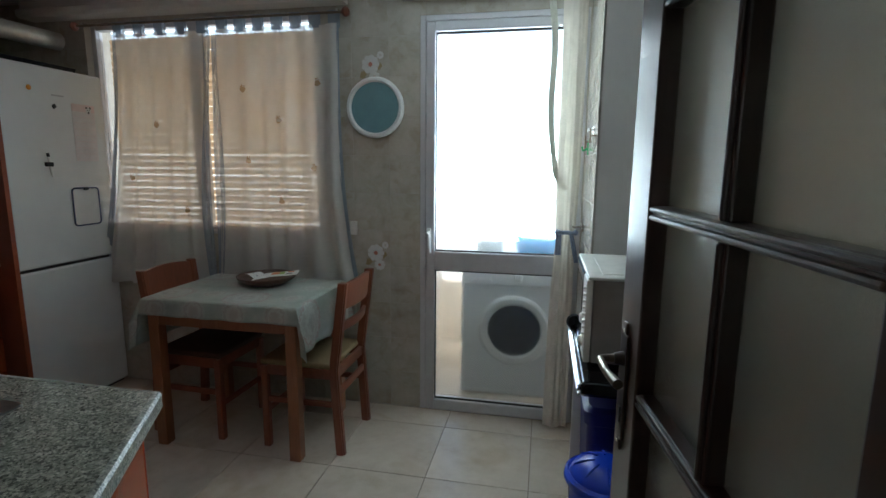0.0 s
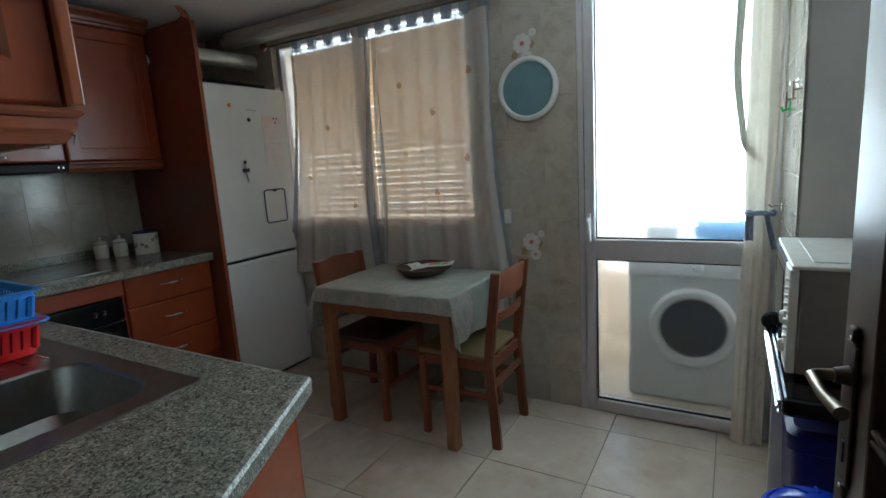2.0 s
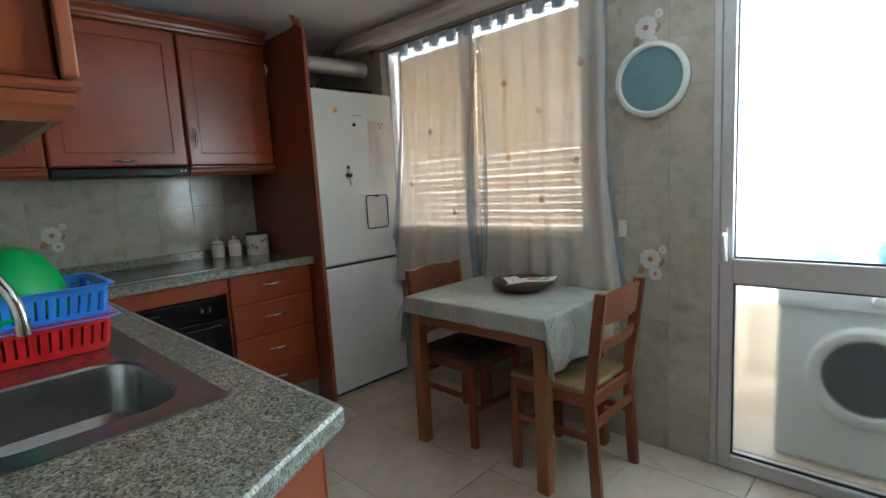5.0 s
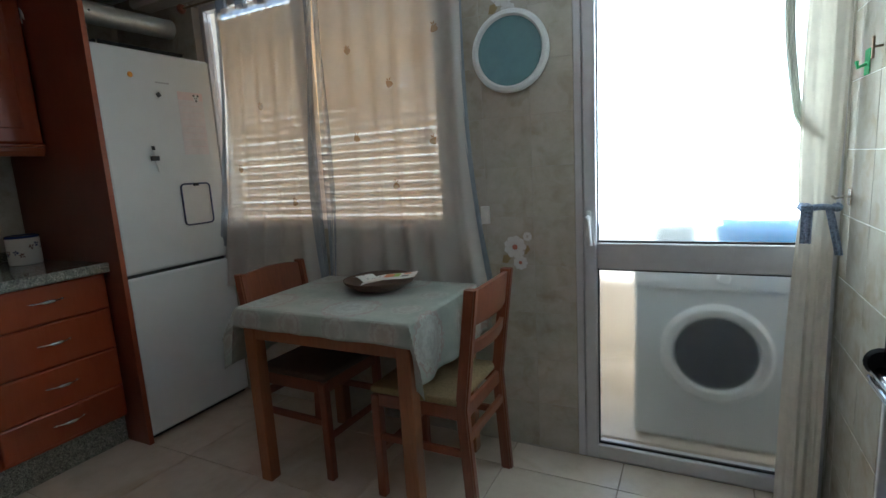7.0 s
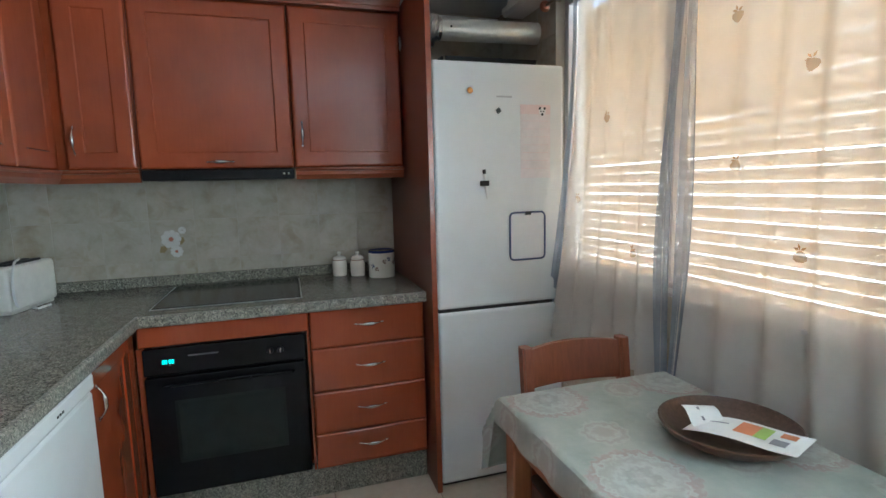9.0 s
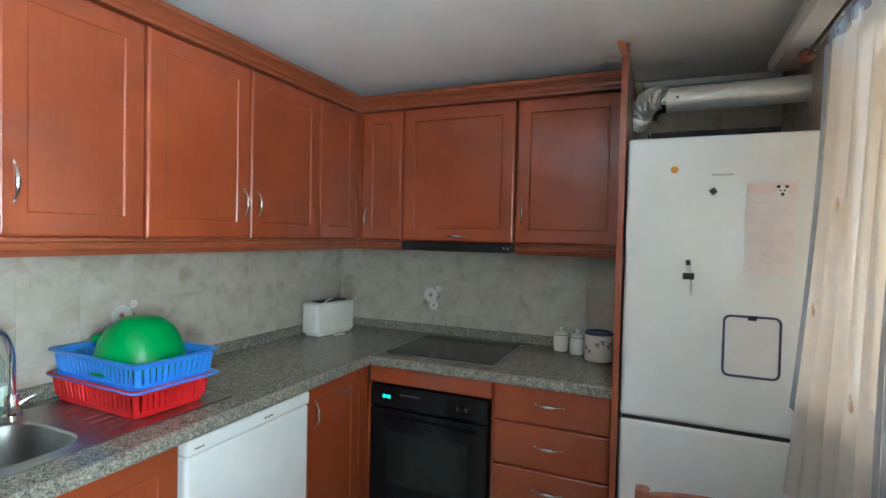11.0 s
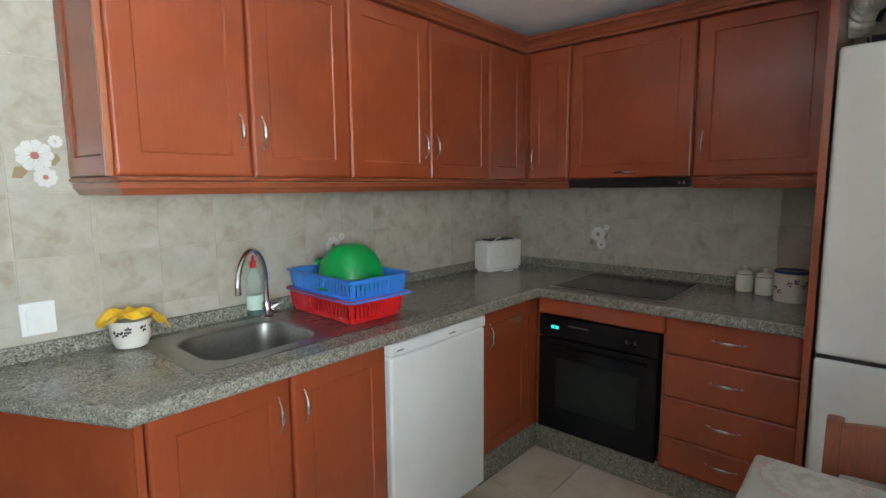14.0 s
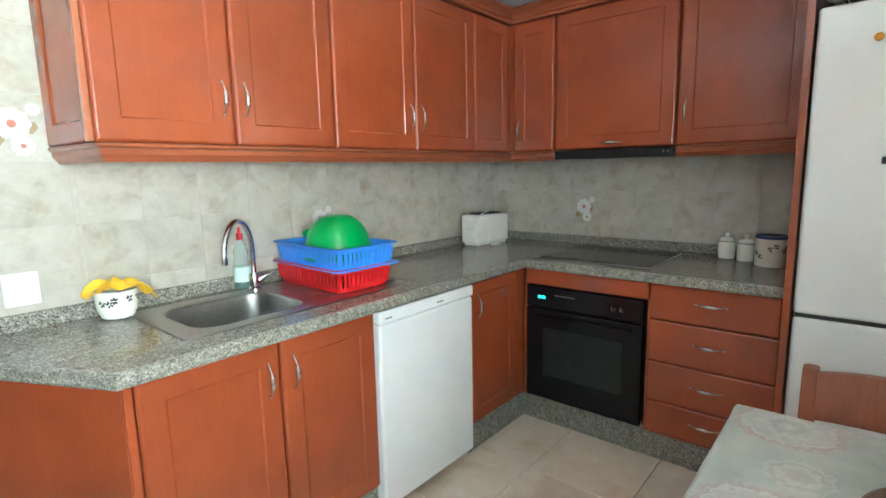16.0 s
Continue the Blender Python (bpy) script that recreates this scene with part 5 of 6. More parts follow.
part("peg", tube([(XE - 0.003, 2.728, 1.46), (XE - 0.022, 2.728, 1.452), (XE - 0.026, 2.728, 1.47)], 0.005, 8), GREEN_HOOK, gh, "", True)
for y, z in ((2.60, 1.487), (2.36, 1.50)):
    h = thing("key_hook", (XE, y, z), "small dark metal key hook on the tiles", "hook", "hooks on the pier")
    part("stem", tube([(XE, y, z), (XE - 0.02, y, z - 0.002)], 0.0035, 6), BRONZE, h)
    part("crossbar", tube([(XE - 0.02, y, z - 0.03), (XE - 0.021, y, z + 0.025)], 0.0035, 6), BRONZE, h)
h = thing("key_hook", (XE, 2.42, 1.525), "chromed round hook on the tiles", "hook", "hooks on the pier")
part("base", lathe([(0.016, 0), (0.016, -0.004), (0.006, -0.01), (0.006, -0.022), (0.011, -0.026), (0, -0.028)], (XE, 2.42, 1.525), 14, axis="x"), CHROME, h, "", True)

# ---- sink, tap and dish racks ----
sink = thing("sink", ((SX0 + SX1) / 2, 0.76, WORKTOP_Z), "brushed steel inset sink with drainer", "sink")
BX0, BX1, BY0, BY1 = -1.325, -0.925, 0.605, 0.945


def rrect(x0, x1, y0, y1, r, z, n=6):
    pts = []
    for cx, cy, a0 in ((x1 - r, y1 - r, 0), (x0 + r, y1 - r, 90), (x0 + r, y0 + r, 180), (x1 - r, y0 + r, 270)):
        for s in range(n + 1):
            a = radians(a0 + 90 * s / n)
            pts.append((cx + r * math.cos(a), cy + r * math.sin(a), z))
    return pts


def loft(loops, close=True, bm=None, first=False):
    b = bmesh.new()
    rows = [[b.verts.new(p) for p in l] for l in loops]
    k = len(rows[0])
    for a, c in zip(rows, rows[1:]):
        for j in range(k):
            b.faces.new((a[j], a[(j + 1) % k], c[(j + 1) % k], c[j]))
    if close:
        b.faces.new(rows[-1])
    if first:
        b.faces.new(rows[0][::-1])
    return add(bm, b)


zt = WORKTOP_Z + 0.004
b = bmesh.new()
hole = [b.verts.new(p) for p in rrect(BX0, BX1, BY0, BY1, 0.085, zt)]
outer = [b.verts.new(p) for p in rrect(SX0 - 0.008, SX1 + 0.008, SY0 - 0.012, SY1 + 0.008, 0.012, zt)]
he = [b.edges.new((hole[j], hole[(j + 1) % len(hole)])) for j in range(len(hole))]
oe = [b.edges.new((outer[j], outer[(j + 1) % len(outer)])) for j in range(len(outer))]
bmesh.ops.triangle_fill(b, edges=he + oe, use_beauty=True)
lip = [b.verts.new((v.co.x, v.co.y, WORKTOP_Z + 0.0008)) for v in outer]
for j in range(len(outer)):
    b.faces.new((outer[j], outer[(j + 1) % len(outer)], lip[(j + 1) % len(lip)], lip[j]))
part("deck", b, STEEL, sink)
part("bowl", loft([rrect(BX0, BX1, BY0, BY1, 0.085, zt), rrect(BX0 + 0.006, BX1 - 0.006, BY0 + 0.006, BY1 - 0.006, 0.082, zt - 0.006), rrect(BX0 + 0.016, BX1 - 0.016, BY0 + 0.016, BY1 - 0.016, 0.078, zt - 0.12), rrect(BX0 + 0.04, BX1 - 0.04, BY0 + 0.04, BY1 - 0.04, 0.07, zt - 0.145)]), STEEL, sink, "", True)
part("drain", lathe([(0.035, 0.001), (0.03, 0.003), (0.0, 0.002)], (-1.14, 0.77, zt - 0.146), 20), CHROME, sink, "", True)
for k in range(8):
    y = 0.60 + k * 0.045
    part("drainer_rib", box(-1.76, -1.39, y, y + 0.008, zt, zt + 0.0025, 0.001), STEEL, sink)

tap = thing("tap", (-1.33, 0.565, zt), "chrome swan-neck kitchen tap with side lever", "tap")
TXp, TYp = -1.318, 0.568
part("base", lathe([(0.028, 0), (0.028, 0.008), (0.021, 0.014), (0.021, 0.06), (0.017, 0.07), (0.0, 0.071)], (TXp, TYp, zt), 20), CHROME, tap, "", True)
sp = [(TXp, TYp, zt + 0.06), (TXp, TYp, zt + 0.15)]
SPR = 0.128
for k in range(15):
    a = radians(172) * k / 14
    q_ = SPR * (1 - math.cos(a))
    sp.append((TXp + q_ * 0.77, TYp + q_ * 0.64, zt + 0.163 + SPR * math.sin(a)))
sp.append((sp[-1][0], sp[-1][1], sp[-1][2] - 0.012))
part("spout", tube(sp, 0.0105, 14), CHROME, tap, "", True)
part("aerator", tube([sp[-1], (sp[-1][0], sp[-1][1], sp[-1][2] - 0.022)], 0.0125, 14), CHROME, tap, "", True)
part("lever", tube([(TXp - 0.018, TYp + 0.012, zt + 0.04), (TXp - 0.03, TYp + 0.022, zt + 0.05), (TXp - 0.05, TYp + 0.03, zt + 0.058)], 0.009, 10, radii=[0.014, 0.008, 0.006]), CHROME, tap, "", True)

bt = thing("soap_bottle", (-1.302, 0.506, WORKTOP_Z), "clear green washing-up liquid bottle with red cap", "bottle")
part("bottle", lathe([(0.03, 0), (0.033, 0.01), (0.033, 0.09), (0.026, 0.12), (0.03, 0.15), (0.014, 0.19), (0.012, 0.2)], (-1.302, 0.506, zt + 0.0008), 20), BOTTLE_GLASS, bt, "", True)
part("liquid", lathe([(0.028, 0.003), (0.031, 0.012), (0.031, 0.06), (0.0, 0.061)], (-1.302, 0.506, zt + 0.0008), 20), simple("green_soap", (0.012, 0.085, 0.06), 0.2), bt, "", True)
part("cap", lathe([(0.013, 0.2), (0.013, 0.225), (0.006, 0.23), (0.005, 0.25), (0.0, 0.251)], (-1.302, 0.506, zt + 0.0008), 16), RED_PLASTIC, bt, "red squeeze cap", True)
part("label", lathe([(0.0335, 0.03), (0.0337, 0.035), (0.0337, 0.085), (0.0335, 0.09)], (-1.302, 0.506, zt + 0.0008), 20), simple("pale_green_label", (0.55, 0.7, 0.62), 0.5), bt, "pale green label", True)


def rack(name, label, mat, cx, cy, z0, L, W, H, slope, rz, flange=0.0):
    """A draining basket: base, sloping walls of upright bars, a rolled rim."""
    r = thing(name, (cx, cy, z0), label, "dish rack", "draining baskets")
    R = Matrix.Translation((cx, cy, z0)) @ Matrix.Rotation(radians(rz), 4, "Z")

    def rr(ins, z, rad=0.03):
        return [R @ Vector(p) for p in rrect(-L / 2 + ins, L / 2 - ins, -W / 2 + ins, W / 2 - ins, rad, z)]

    part("base", loft([rr(slope, 0.0), rr(slope, 0.004), rr(slope + 0.006, 0.006)], True, None, True), mat, r)
    part("lower_band", loft([rr(slope, 0.0), rr(slope * 0.75, H * 0.22), rr(slope * 0.75 + 0.003, H * 0.22), rr(slope + 0.003, 0.0)], False), mat, r)
    part("rim", loft([rr(slope * 0.2, H * 0.80), rr(-0.002, H - 0.004), rr(-0.014, H - 0.001), rr(-0.016, H + 0.002), rr(-0.012, H + 0.004), rr(0.0, H + 0.003), rr(slope * 0.2 + 0.003, H * 0.80)], False), mat, r, "", True)
    if flange:
        part("flange", loft([rr(slope, 0.012), rr(slope - flange, 0.006), rr(slope - flange - 0.003, 0.001), rr(slope - flange, 0.0), rr(slope, 0.004)], False), mat, r, "wide flange round the foot", True)
    for cx_, cy_ in ((1, 1), (1, -1), (-1, 1), (-1, -1)):
        lo_, hi_ = slope * 0.78 + 0.010, slope * 0.18 + 0.010
        part("corner_post", tube([R @ Vector((cx_ * (L / 2 - lo_), cy_ * (W / 2 - lo_), H * 0.18)), R @ Vector((cx_ * (L / 2 - hi_), cy_ * (W / 2 - hi_), H * 0.84))], 0.011, 8), mat, r, "", True)
    for side in range(4):
        length = L if side % 2 == 0 else W
        count = int(length / 0.024)
        for k in range(count):
            s = (k + 0.5) / count * 2 - 1
            lo, hi = slope * 0.78, slope * 0.18
            def at(ins, z, t):
                a, c = (L / 2 - ins), (W / 2 - ins)
                v = {0: (s * (a - 0.02) + t, -c), 2: (s * (a - 0.02) + t, c), 1: (a, s * (c - 0.02) + t), 3: (-a, s * (c - 0.02) + t)}[side]
                return R @ Vector((v[0], v[1], z))
            b = bmesh.new()
            ins_ = 0.003
            f0 = [b.verts.new(at(lo, H * 0.2, t)) for t in (-0.008, 0.008)] + [b.verts.new(at(hi, H * 0.82, t)) for t in (0.008, -0.008)]
            f1 = [b.verts.new(at(lo + ins_, H * 0.2, t)) for t in (-0.008, 0.008)] + [b.verts.new(at(hi + ins_, H * 0.82, t)) for t in (0.008, -0.008)]
            b.faces.new(f0)
            b.faces.new(f1[::-1])
            for j in range(4):
                b.faces.new((f0[j], f0[(j + 1) % 4], f1[(j + 1) % 4], f1[j]))
            part("bar", b, mat, r)
    return r


rack("dish_rack", "red plastic draining basket on the drainer", RED_PLASTIC, -1.59, 0.725, zt + 0.003, 0.27, 0.45, 0.09, 0.012, -2)
rack("dish_rack", "blue plastic draining basket stacked on the red one", BLUE_PLASTIC, -1.60, 0.73, zt + 0.088, 0.285, 0.45, 0.085, 0.014, -2, 0.03)
gb = thing("mixing_bowl", (-1.59, 0.74, zt + 0.1), "green plastic bowl turned upside down in the basket", "bowl")
prof = [(0.150, -0.02), (0.150, -0.016), (0.143, -0.008), (0.138, 0.03), (0.124, 0.08), (0.10, 0.118), (0.065, 0.146), (0.045, 0.152), (0.0, 0.154)]
part("bowl", lathe(prof, (-1.61, 0.745, zt + 0.133), 40), GREEN_PLASTIC, gb, "", True)
part("spout", tube([(-1.55, 0.635, zt + 0.215), (-1.535, 0.612, zt + 0.205)], 0.014, 10), GREEN_PLASTIC, gb, "", True)

bw = thing("soup_bowl", (-0.833, 0.55, WORKTOP_Z), "white ceramic bowl with dark flower print on the worktop", "bowl")
part("body", lathe([(0.034, 0), (0.047, 0.006), (0.058, 0.03), (0.062, 0.06), (0.063, 0.096), (0.059, 0.096), (0.057, 0.04), (0.04, 0.012), (0.0, 0.01)], (-0.833, 0.555, WORKTOP_Z + 0.0015), 32), CERAMIC, bw, "", True)


def blossoms(parent, centre, r, z0, z1, n, mat, mat2, seed):
    rnd = random.Random(seed)
    for k in range(n):
        a = 2 * math.pi * k / n + rnd.uniform(-0.2, 0.2)
        z = rnd.uniform(z0, z1)
        b = bmesh.new()
        for q in range(5):
            t = q * 1.256 + rnd.uniform(0, 1)
            vs = []
            for rr, dt in ((0.001, 0), (0.008, -0.5), (0.014, 0), (0.008, 0.5)):
                aa = a + rr * math.cos(t + dt) / r
                vs.append(b.verts.new((centre[0] + (r + 0.0012) * math.cos(aa), centre[1] + (r + 0.0012) * math.sin(aa), z + rr * math.sin(t + dt))))
            b.faces.new(vs)
        part("flower_print", b, mat if k % 2 else mat2, parent)


blossoms(bw, (-0.833, 0.555), 0.0625, WORKTOP_Z + 0.058, WORKTOP_Z + 0.074, 14, SEAM, SEAM, 3)
b = bmesh.new()
n = 26
g = []
for j in range(n + 1):
    row = []
    for i in range(n + 1):
        u, v = (i / n - 0.5) * 0.19, (j / n - 0.5) * 0.14
        z = 0.114 + 0.012 * math.sin(u * 52 + 1) * math.cos(v * 33) + 0.024 * noise.noise(Vector((u * 34, v * 34, 2)))
        z -= max(0, abs(u) - 0.052) * (1.1 if u > 0 else 0.8)
        row.append(b.verts.new((-0.846 - u, 0.540 + max(v, -0.068) + 0.02 * math.sin(u * 14), WORKTOP_Z + max(z, 0.01))))
    g.append(row)
for j in range(n):
    for i in range(n):
        if math.hypot(i - n / 2, (j - n / 2) * 1.1) > 15.5:
            continue
        b.faces.new((g[j][i], g[j][i + 1], g[j + 1][i + 1], g[j + 1][i]))
yc = solid("cleaning_cloth", b, YELLOW_CLOTH, "crumpled yellow cleaning cloth lying over the bowl", "cloth", smooth=True)
yc.modifiers.new("thickness", "SOLIDIFY").thickness = 0.002

# ---- hob, toaster, jars ----
hob = thing("hob", (-2.87, 1.41, WORKTOP_Z), "black glass ceramic hob with steel edge set in the worktop", "hob")
part("glass", box(-3.115, -2.625, 1.13, 1.70, WORKTOP_Z + 0.001, WORKTOP_Z + 0.007, 0.002), BLACK_GLASS, hob)
part("trim", box(-3.121, -2.619, 1.124, 1.706, WORKTOP_Z + 0.0006, WORKTOP_Z + 0.005, 0.001), STEEL, hob)

TX, TY = -2.90, 0.585
ts = thing("toaster", (TX, TY, WORKTOP_Z), "white two-slice toaster with its cord beside it", "toaster")


def rot_box(cx, cy, rz, x0, x1, y0, y1, z0, z1, bev, bm=None, seg=3):
    b = box(x0, x1, y0, y1, z0, z1, bev, seg=seg)
    bmesh.ops.transform(b, matrix=Matrix.Translation((cx, cy, 0)) @ Matrix.Rotation(radians(rz), 4, "Z"), verts=b.verts[:])
    return add(bm, b)


TR = -9
part("body", rot_box(TX, TY, TR, -0.155, 0.150, -0.062, 0.062, WORKTOP_Z + 0.014, WORKTOP_Z + 0.19, 0.014), TOASTER_WHITE, ts, "", True)
for y in (-0.034, 0.010):
    part("slot", rot_box(TX, TY, TR, -0.11, 0.10, y, y + 0.024, WORKTOP_Z + 0.190, WORKTOP_Z + 0.198, 0.0), SEAM, ts)
part("base", rot_box(TX, TY, TR, -0.14, 0.13, -0.052, 0.052, WORKTOP_Z + 0.001, WORKTOP_Z + 0.016, 0.003), TOASTER_WHITE, ts)
part("lever", rot_box(TX, TY, TR, 0.139, 0.158, -0.012, 0.012, WORKTOP_Z + 0.10, WORKTOP_Z + 0.112, 0.003), TOASTER_WHITE, ts)
part("dial", rot_box(TX, TY, TR, 0.137, 0.146, -0.012, 0.012, WORKTOP_Z + 0.035, WORKTOP_Z + 0.058, 0.004), NICKEL, ts)
cp = [(TX - 0.02 + 0.19 * math.sin(a) ** 0.8, TY + 0.01 + 0.05 * math.sin(a), WORKTOP_Z + 0.105 + 0.100 * math.cos(a)) for a in [k * math.pi / 14 for k in range(15)]] + [(TX + 0.05, TY + 0.085, WORKTOP_Z + 0.0045), (TX - 0.02, TY + 0.10, WORKTOP_Z + 0.0045)]
part("cord", tube(cp, 0.0045, 8), WHITE_PLASTIC, ts, "", True)


def jar(cx, cy, label):
    j = thing("spice_jar", (cx, cy, WORKTOP_Z), label, "jar", "jars on the worktop")
    part("body", lathe([(0.034, 0), (0.037, 0.004), (0.039, 0.05), (0.037, 0.078), (0.033, 0.084), (0.0, 0.085)], (cx, cy, WORKTOP_Z + 0.001), 24), CERAMIC, j, "", True)
    part("lid", lathe([(0.035, 0.085), (0.035, 0.094), (0.024, 0.104), (0.008, 0.107), (0.007, 0.112), (0.012, 0.12), (0.008, 0.128), (0.0, 0.129)], (cx, cy, WORKTOP_Z + 0.001), 24), CERAMIC, j, "white lid with round knob", True)
    part("band", lathe([(0.0356, 0.0835), (0.0358, 0.087)], (cx, cy, WORKTOP_Z + 0.001), 24), INK_BROWN, j)
    return j


jar(-3.12, 1.915, "white ceramic spice jar with knobbed lid")
jar(-3.08, 2.005, "white ceramic spice jar with knobbed lid and brown line")
pot = thing("utensil_pot", (-3.0, 2.125, WORKTOP_Z), "white ceramic canister with blue rim and flower print", "canister")
part("body", lathe([(0.064, 0), (0.067, 0.004), (0.067, 0.135), (0.063, 0.138), (0.06, 0.135), (0.058, 0.02), (0.0, 0.015)], (-3.0, 2.12, WORKTOP_Z + 0.001), 32), CERAMIC, pot, "", True)
part("rim", lathe([(0.0675, 0.127), (0.0678, 0.134), (0.064, 0.1395), (0.059, 0.136)], (-3.0, 2.12, WORKTOP_Z + 0.001), 32), INK_BLUE, pot, "cobalt blue rim", True)
blossoms(pot, (-3.0, 2.12), 0.067, WORKTOP_Z + 0.045, WORKTOP_Z + 0.10, 15, INK_BLUE, INK_BROWN, 5)

# ---- microwave corner ----
CT = 0.765
cart = thing("kitchen_cart", (0.45, 1.95, 0), "black-topped kitchen cart with chrome edge strips and white sides", "cart")
part("shelf", box(0.250, 0.70, 1.66, 2.232, CT - 0.045, CT, 0.010, seg=3), BLACK_GLOSS, cart, "glossy black shelf top")
for z, x in ((CT - 0.040, 0.246), (CT - 0.026, 0.242), (CT - 0.012, 0.246)):
    part("edge_strip", tube([(x, 1.668, z), (x, 2.222, z)], 0.0045, 8), CHROME, cart, "chrome edge strip", True)
part("end_cap", lathe([(0.0, 0.0), (0.026, 0.002), (0.032, 0.012), (0.026, 0.026), (0.0, 0.028)], (0.262, 2.214, CT + 0.008), 18, axis="y"), BLACK_MATT, cart, "rounded black end cap", True)
part("side", box(0.268, 0.68, 2.205, 2.222, 0.0, CT - 0.046, 0.003), WHITE_PLASTIC, cart, "white side panel")
part("leg", box(0.64, 0.675, 1.672, 1.707, 0, CT - 0.046, 0.003), WHITE_PLASTIC, cart, "white leg")
part("back_panel", box(0.66, 0.675, 1.71, 2.204, 0.1, CT - 0.046), WHITE_PLASTIC, cart)
crate = thing("storage_crate", (0.46, 2.03, 0), "dark blue plastic storage crate standing in the cart", "crate")
bm = loft([rrect(0.31, 0.64, 1.87, 2.18, 0.03, 0.002), rrect(0.295, 0.65, 1.86, 2.188, 0.03, 0.53), rrect(0.285, 0.655, 1.852, 2.192, 0.03, 0.535), rrect(0.285, 0.655, 1.852, 2.192, 0.03, 0.56), rrect(0.305, 0.64, 1.875, 2.175, 0.03, 0.55)], True, None, True)
part("box", bm, CRATE_BLUE, crate)
part("lid", loft([rrect(0.282, 0.656, 1.85, 2.193, 0.03, 0.561), rrect(0.282, 0.656, 1.85, 2.193, 0.03, 0.58), rrect(0.30, 0.64, 1.87, 2.175, 0.03, 0.592)], True, None, True), CRATE_BLUE, crate)

mw = thing("microwave", (0.43, 2.0, CT), "cream and grey-brown microwave oven on the cart", "microwave")
MX0, MX1, MY0, MY1, MZ0, MZ1 = 0.262, 0.61, 1.785, 2.215, CT + 0.012, 1.048
part("case", box(MX0 + 0.022, MX1, MY0, MY1, MZ0, MZ1 - 0.008, 0.004), MW_SIDE, mw, "grey-brown steel case")
top = part("top", box(MX0 + 0.004, MX1 + 0.002, MY0 - 0.003, MY1 + 0.003, MZ1 - 0.01, MZ1, 0.004), TOASTER_WHITE, mw, "cream top cover")
part("raised_panel", box(MX0 + 0.05, MX1 - 0.03, MY0 + 0.045, MY1 - 0.045, MZ1, MZ1 + 0.003, 0.0015), TOASTER_WHITE, top)
door = part("door", box(MX0, MX0 + 0.02, MY0 + 0.115, MY1, MZ0, MZ1 - 0.011, 0.004), BLACK_GLOSS, mw, "glossy black glass door")
part("window", framed(FACE_W, MY0 + 0.15, MY1 - 0.035, MZ0 + 0.035, MZ1 - 0.05, -MX0, [(0, 0.001), (0.004, 0.0004), (0.010, 0.0004)], -0.001), OVEN_WINDOW, door, "smoked glass window")
cpn = part("control_panel", box(MX0, MX0 + 0.02, MY0, MY0 + 0.112, MZ0, MZ1 - 0.011, 0.004), TOASTER_WHITE, mw)
for z in (0.83, 0.905):
    part("knob", lathe([(0.017, 0), (0.017, -0.007), (0.013, -0.012), (0.0, -0.013)], (MX0, MY0 + 0.055, z), 18, axis="x"), TOASTER_WHITE, cpn, "", True)
for k in range(8):
    z = 0.865 + k * 0.0205
    part("vent_fin", box(MX0 - 0.008, MX0 + 0.002, MY0 + 0.004, MY0 + 0.022, z, z + 0.007, 0.001), TOASTER_WHITE, mw)
for x in (MX0 + 0.04, MX1 - 0.04):
    for y in (MY0 + 0.04, MY1 - 0.04):
        part("foot", lathe([(0.012, 0), (0.012, 0.013)], (x, y, CT), 10), BLACK_MATT, mw)

bn = thing("waste_bin", (0.375, 1.60, 0), "cobalt blue plastic bin with domed lid beside the cart", "bin")
BXc, BYc = 0.325, 1.60
bn.location = (BXc, BYc, 0)
part("bucket", lathe([(0.078, 0.0), (0.082, 0.004), (0.100, 0.49), (0.106, 0.495), (0.106, 0.51), (0.097, 0.51), (0.082, 0.02), (0.0, 0.02)], (BXc, BYc, 0.001), 32), BIN_BLUE, bn, "", True)
lid = part("lid", lathe([(0.110, 0.503), (0.114, 0.512), (0.112, 0.524), (0.103, 0.530), (0.098, 0.527), (0.086, 0.546), (0.050, 0.562), (0.020, 0.568), (0.0, 0.568)], (BXc, BYc, 0.001), 40), BIN_BLUE, bn, "glossy domed lid", True)
for k in range(8):
    a = k * math.pi / 4
    part("rib", tube([(BXc + r * math.cos(a), BYc + r * math.sin(a), z) for r, z in ((0.030, 0.567), (0.060, 0.560), (0.086, 0.547))], 0.0035, 6), BIN_BLUE, lid, "", True)

# ---- washing machine and things on the balcony ----
wm = thing("washing_machine", (-0.03, 3.42, 0), "white front-loading washing machine on the balcony", "washing machine")
part("body", box(-0.335, 0.265, 3.14, 3.68, 0.01, 0.80, 0.012), ENAMEL, wm)
part("top", box(-0.34, 0.27, 3.135, 3.69, 0.80, 0.835, 0.010), ENAMEL, wm)
part("control_panel", box(-0.335, 0.265, 3.118, 3.142, 0.69, 0.80, 0.006), WHITE_PLASTIC, wm)
part("programme_dial", lathe([(0.025, 0), (0.025, -0.012), (0.018, -0.02), (0, -0.021)], (0.0, 3.118, 0.745), 20, axis="y"), WHITE_PLASTIC, wm, "", True)
part("drawer", box(-0.32, -0.16, 3.112, 3.12, 0.715, 0.79, 0.003), WHITE_PLASTIC, wm)
dr = part("porthole_ring", lathe([(0.21, 0.0), (0.21, -0.018), (0.195, -0.03), (0.165, -0.028), (0.155, -0.008), (0.0, -0.006)], (-0.02, 3.14, 0.42), 44, axis="y"), WHITE_PLASTIC, wm, "", True)
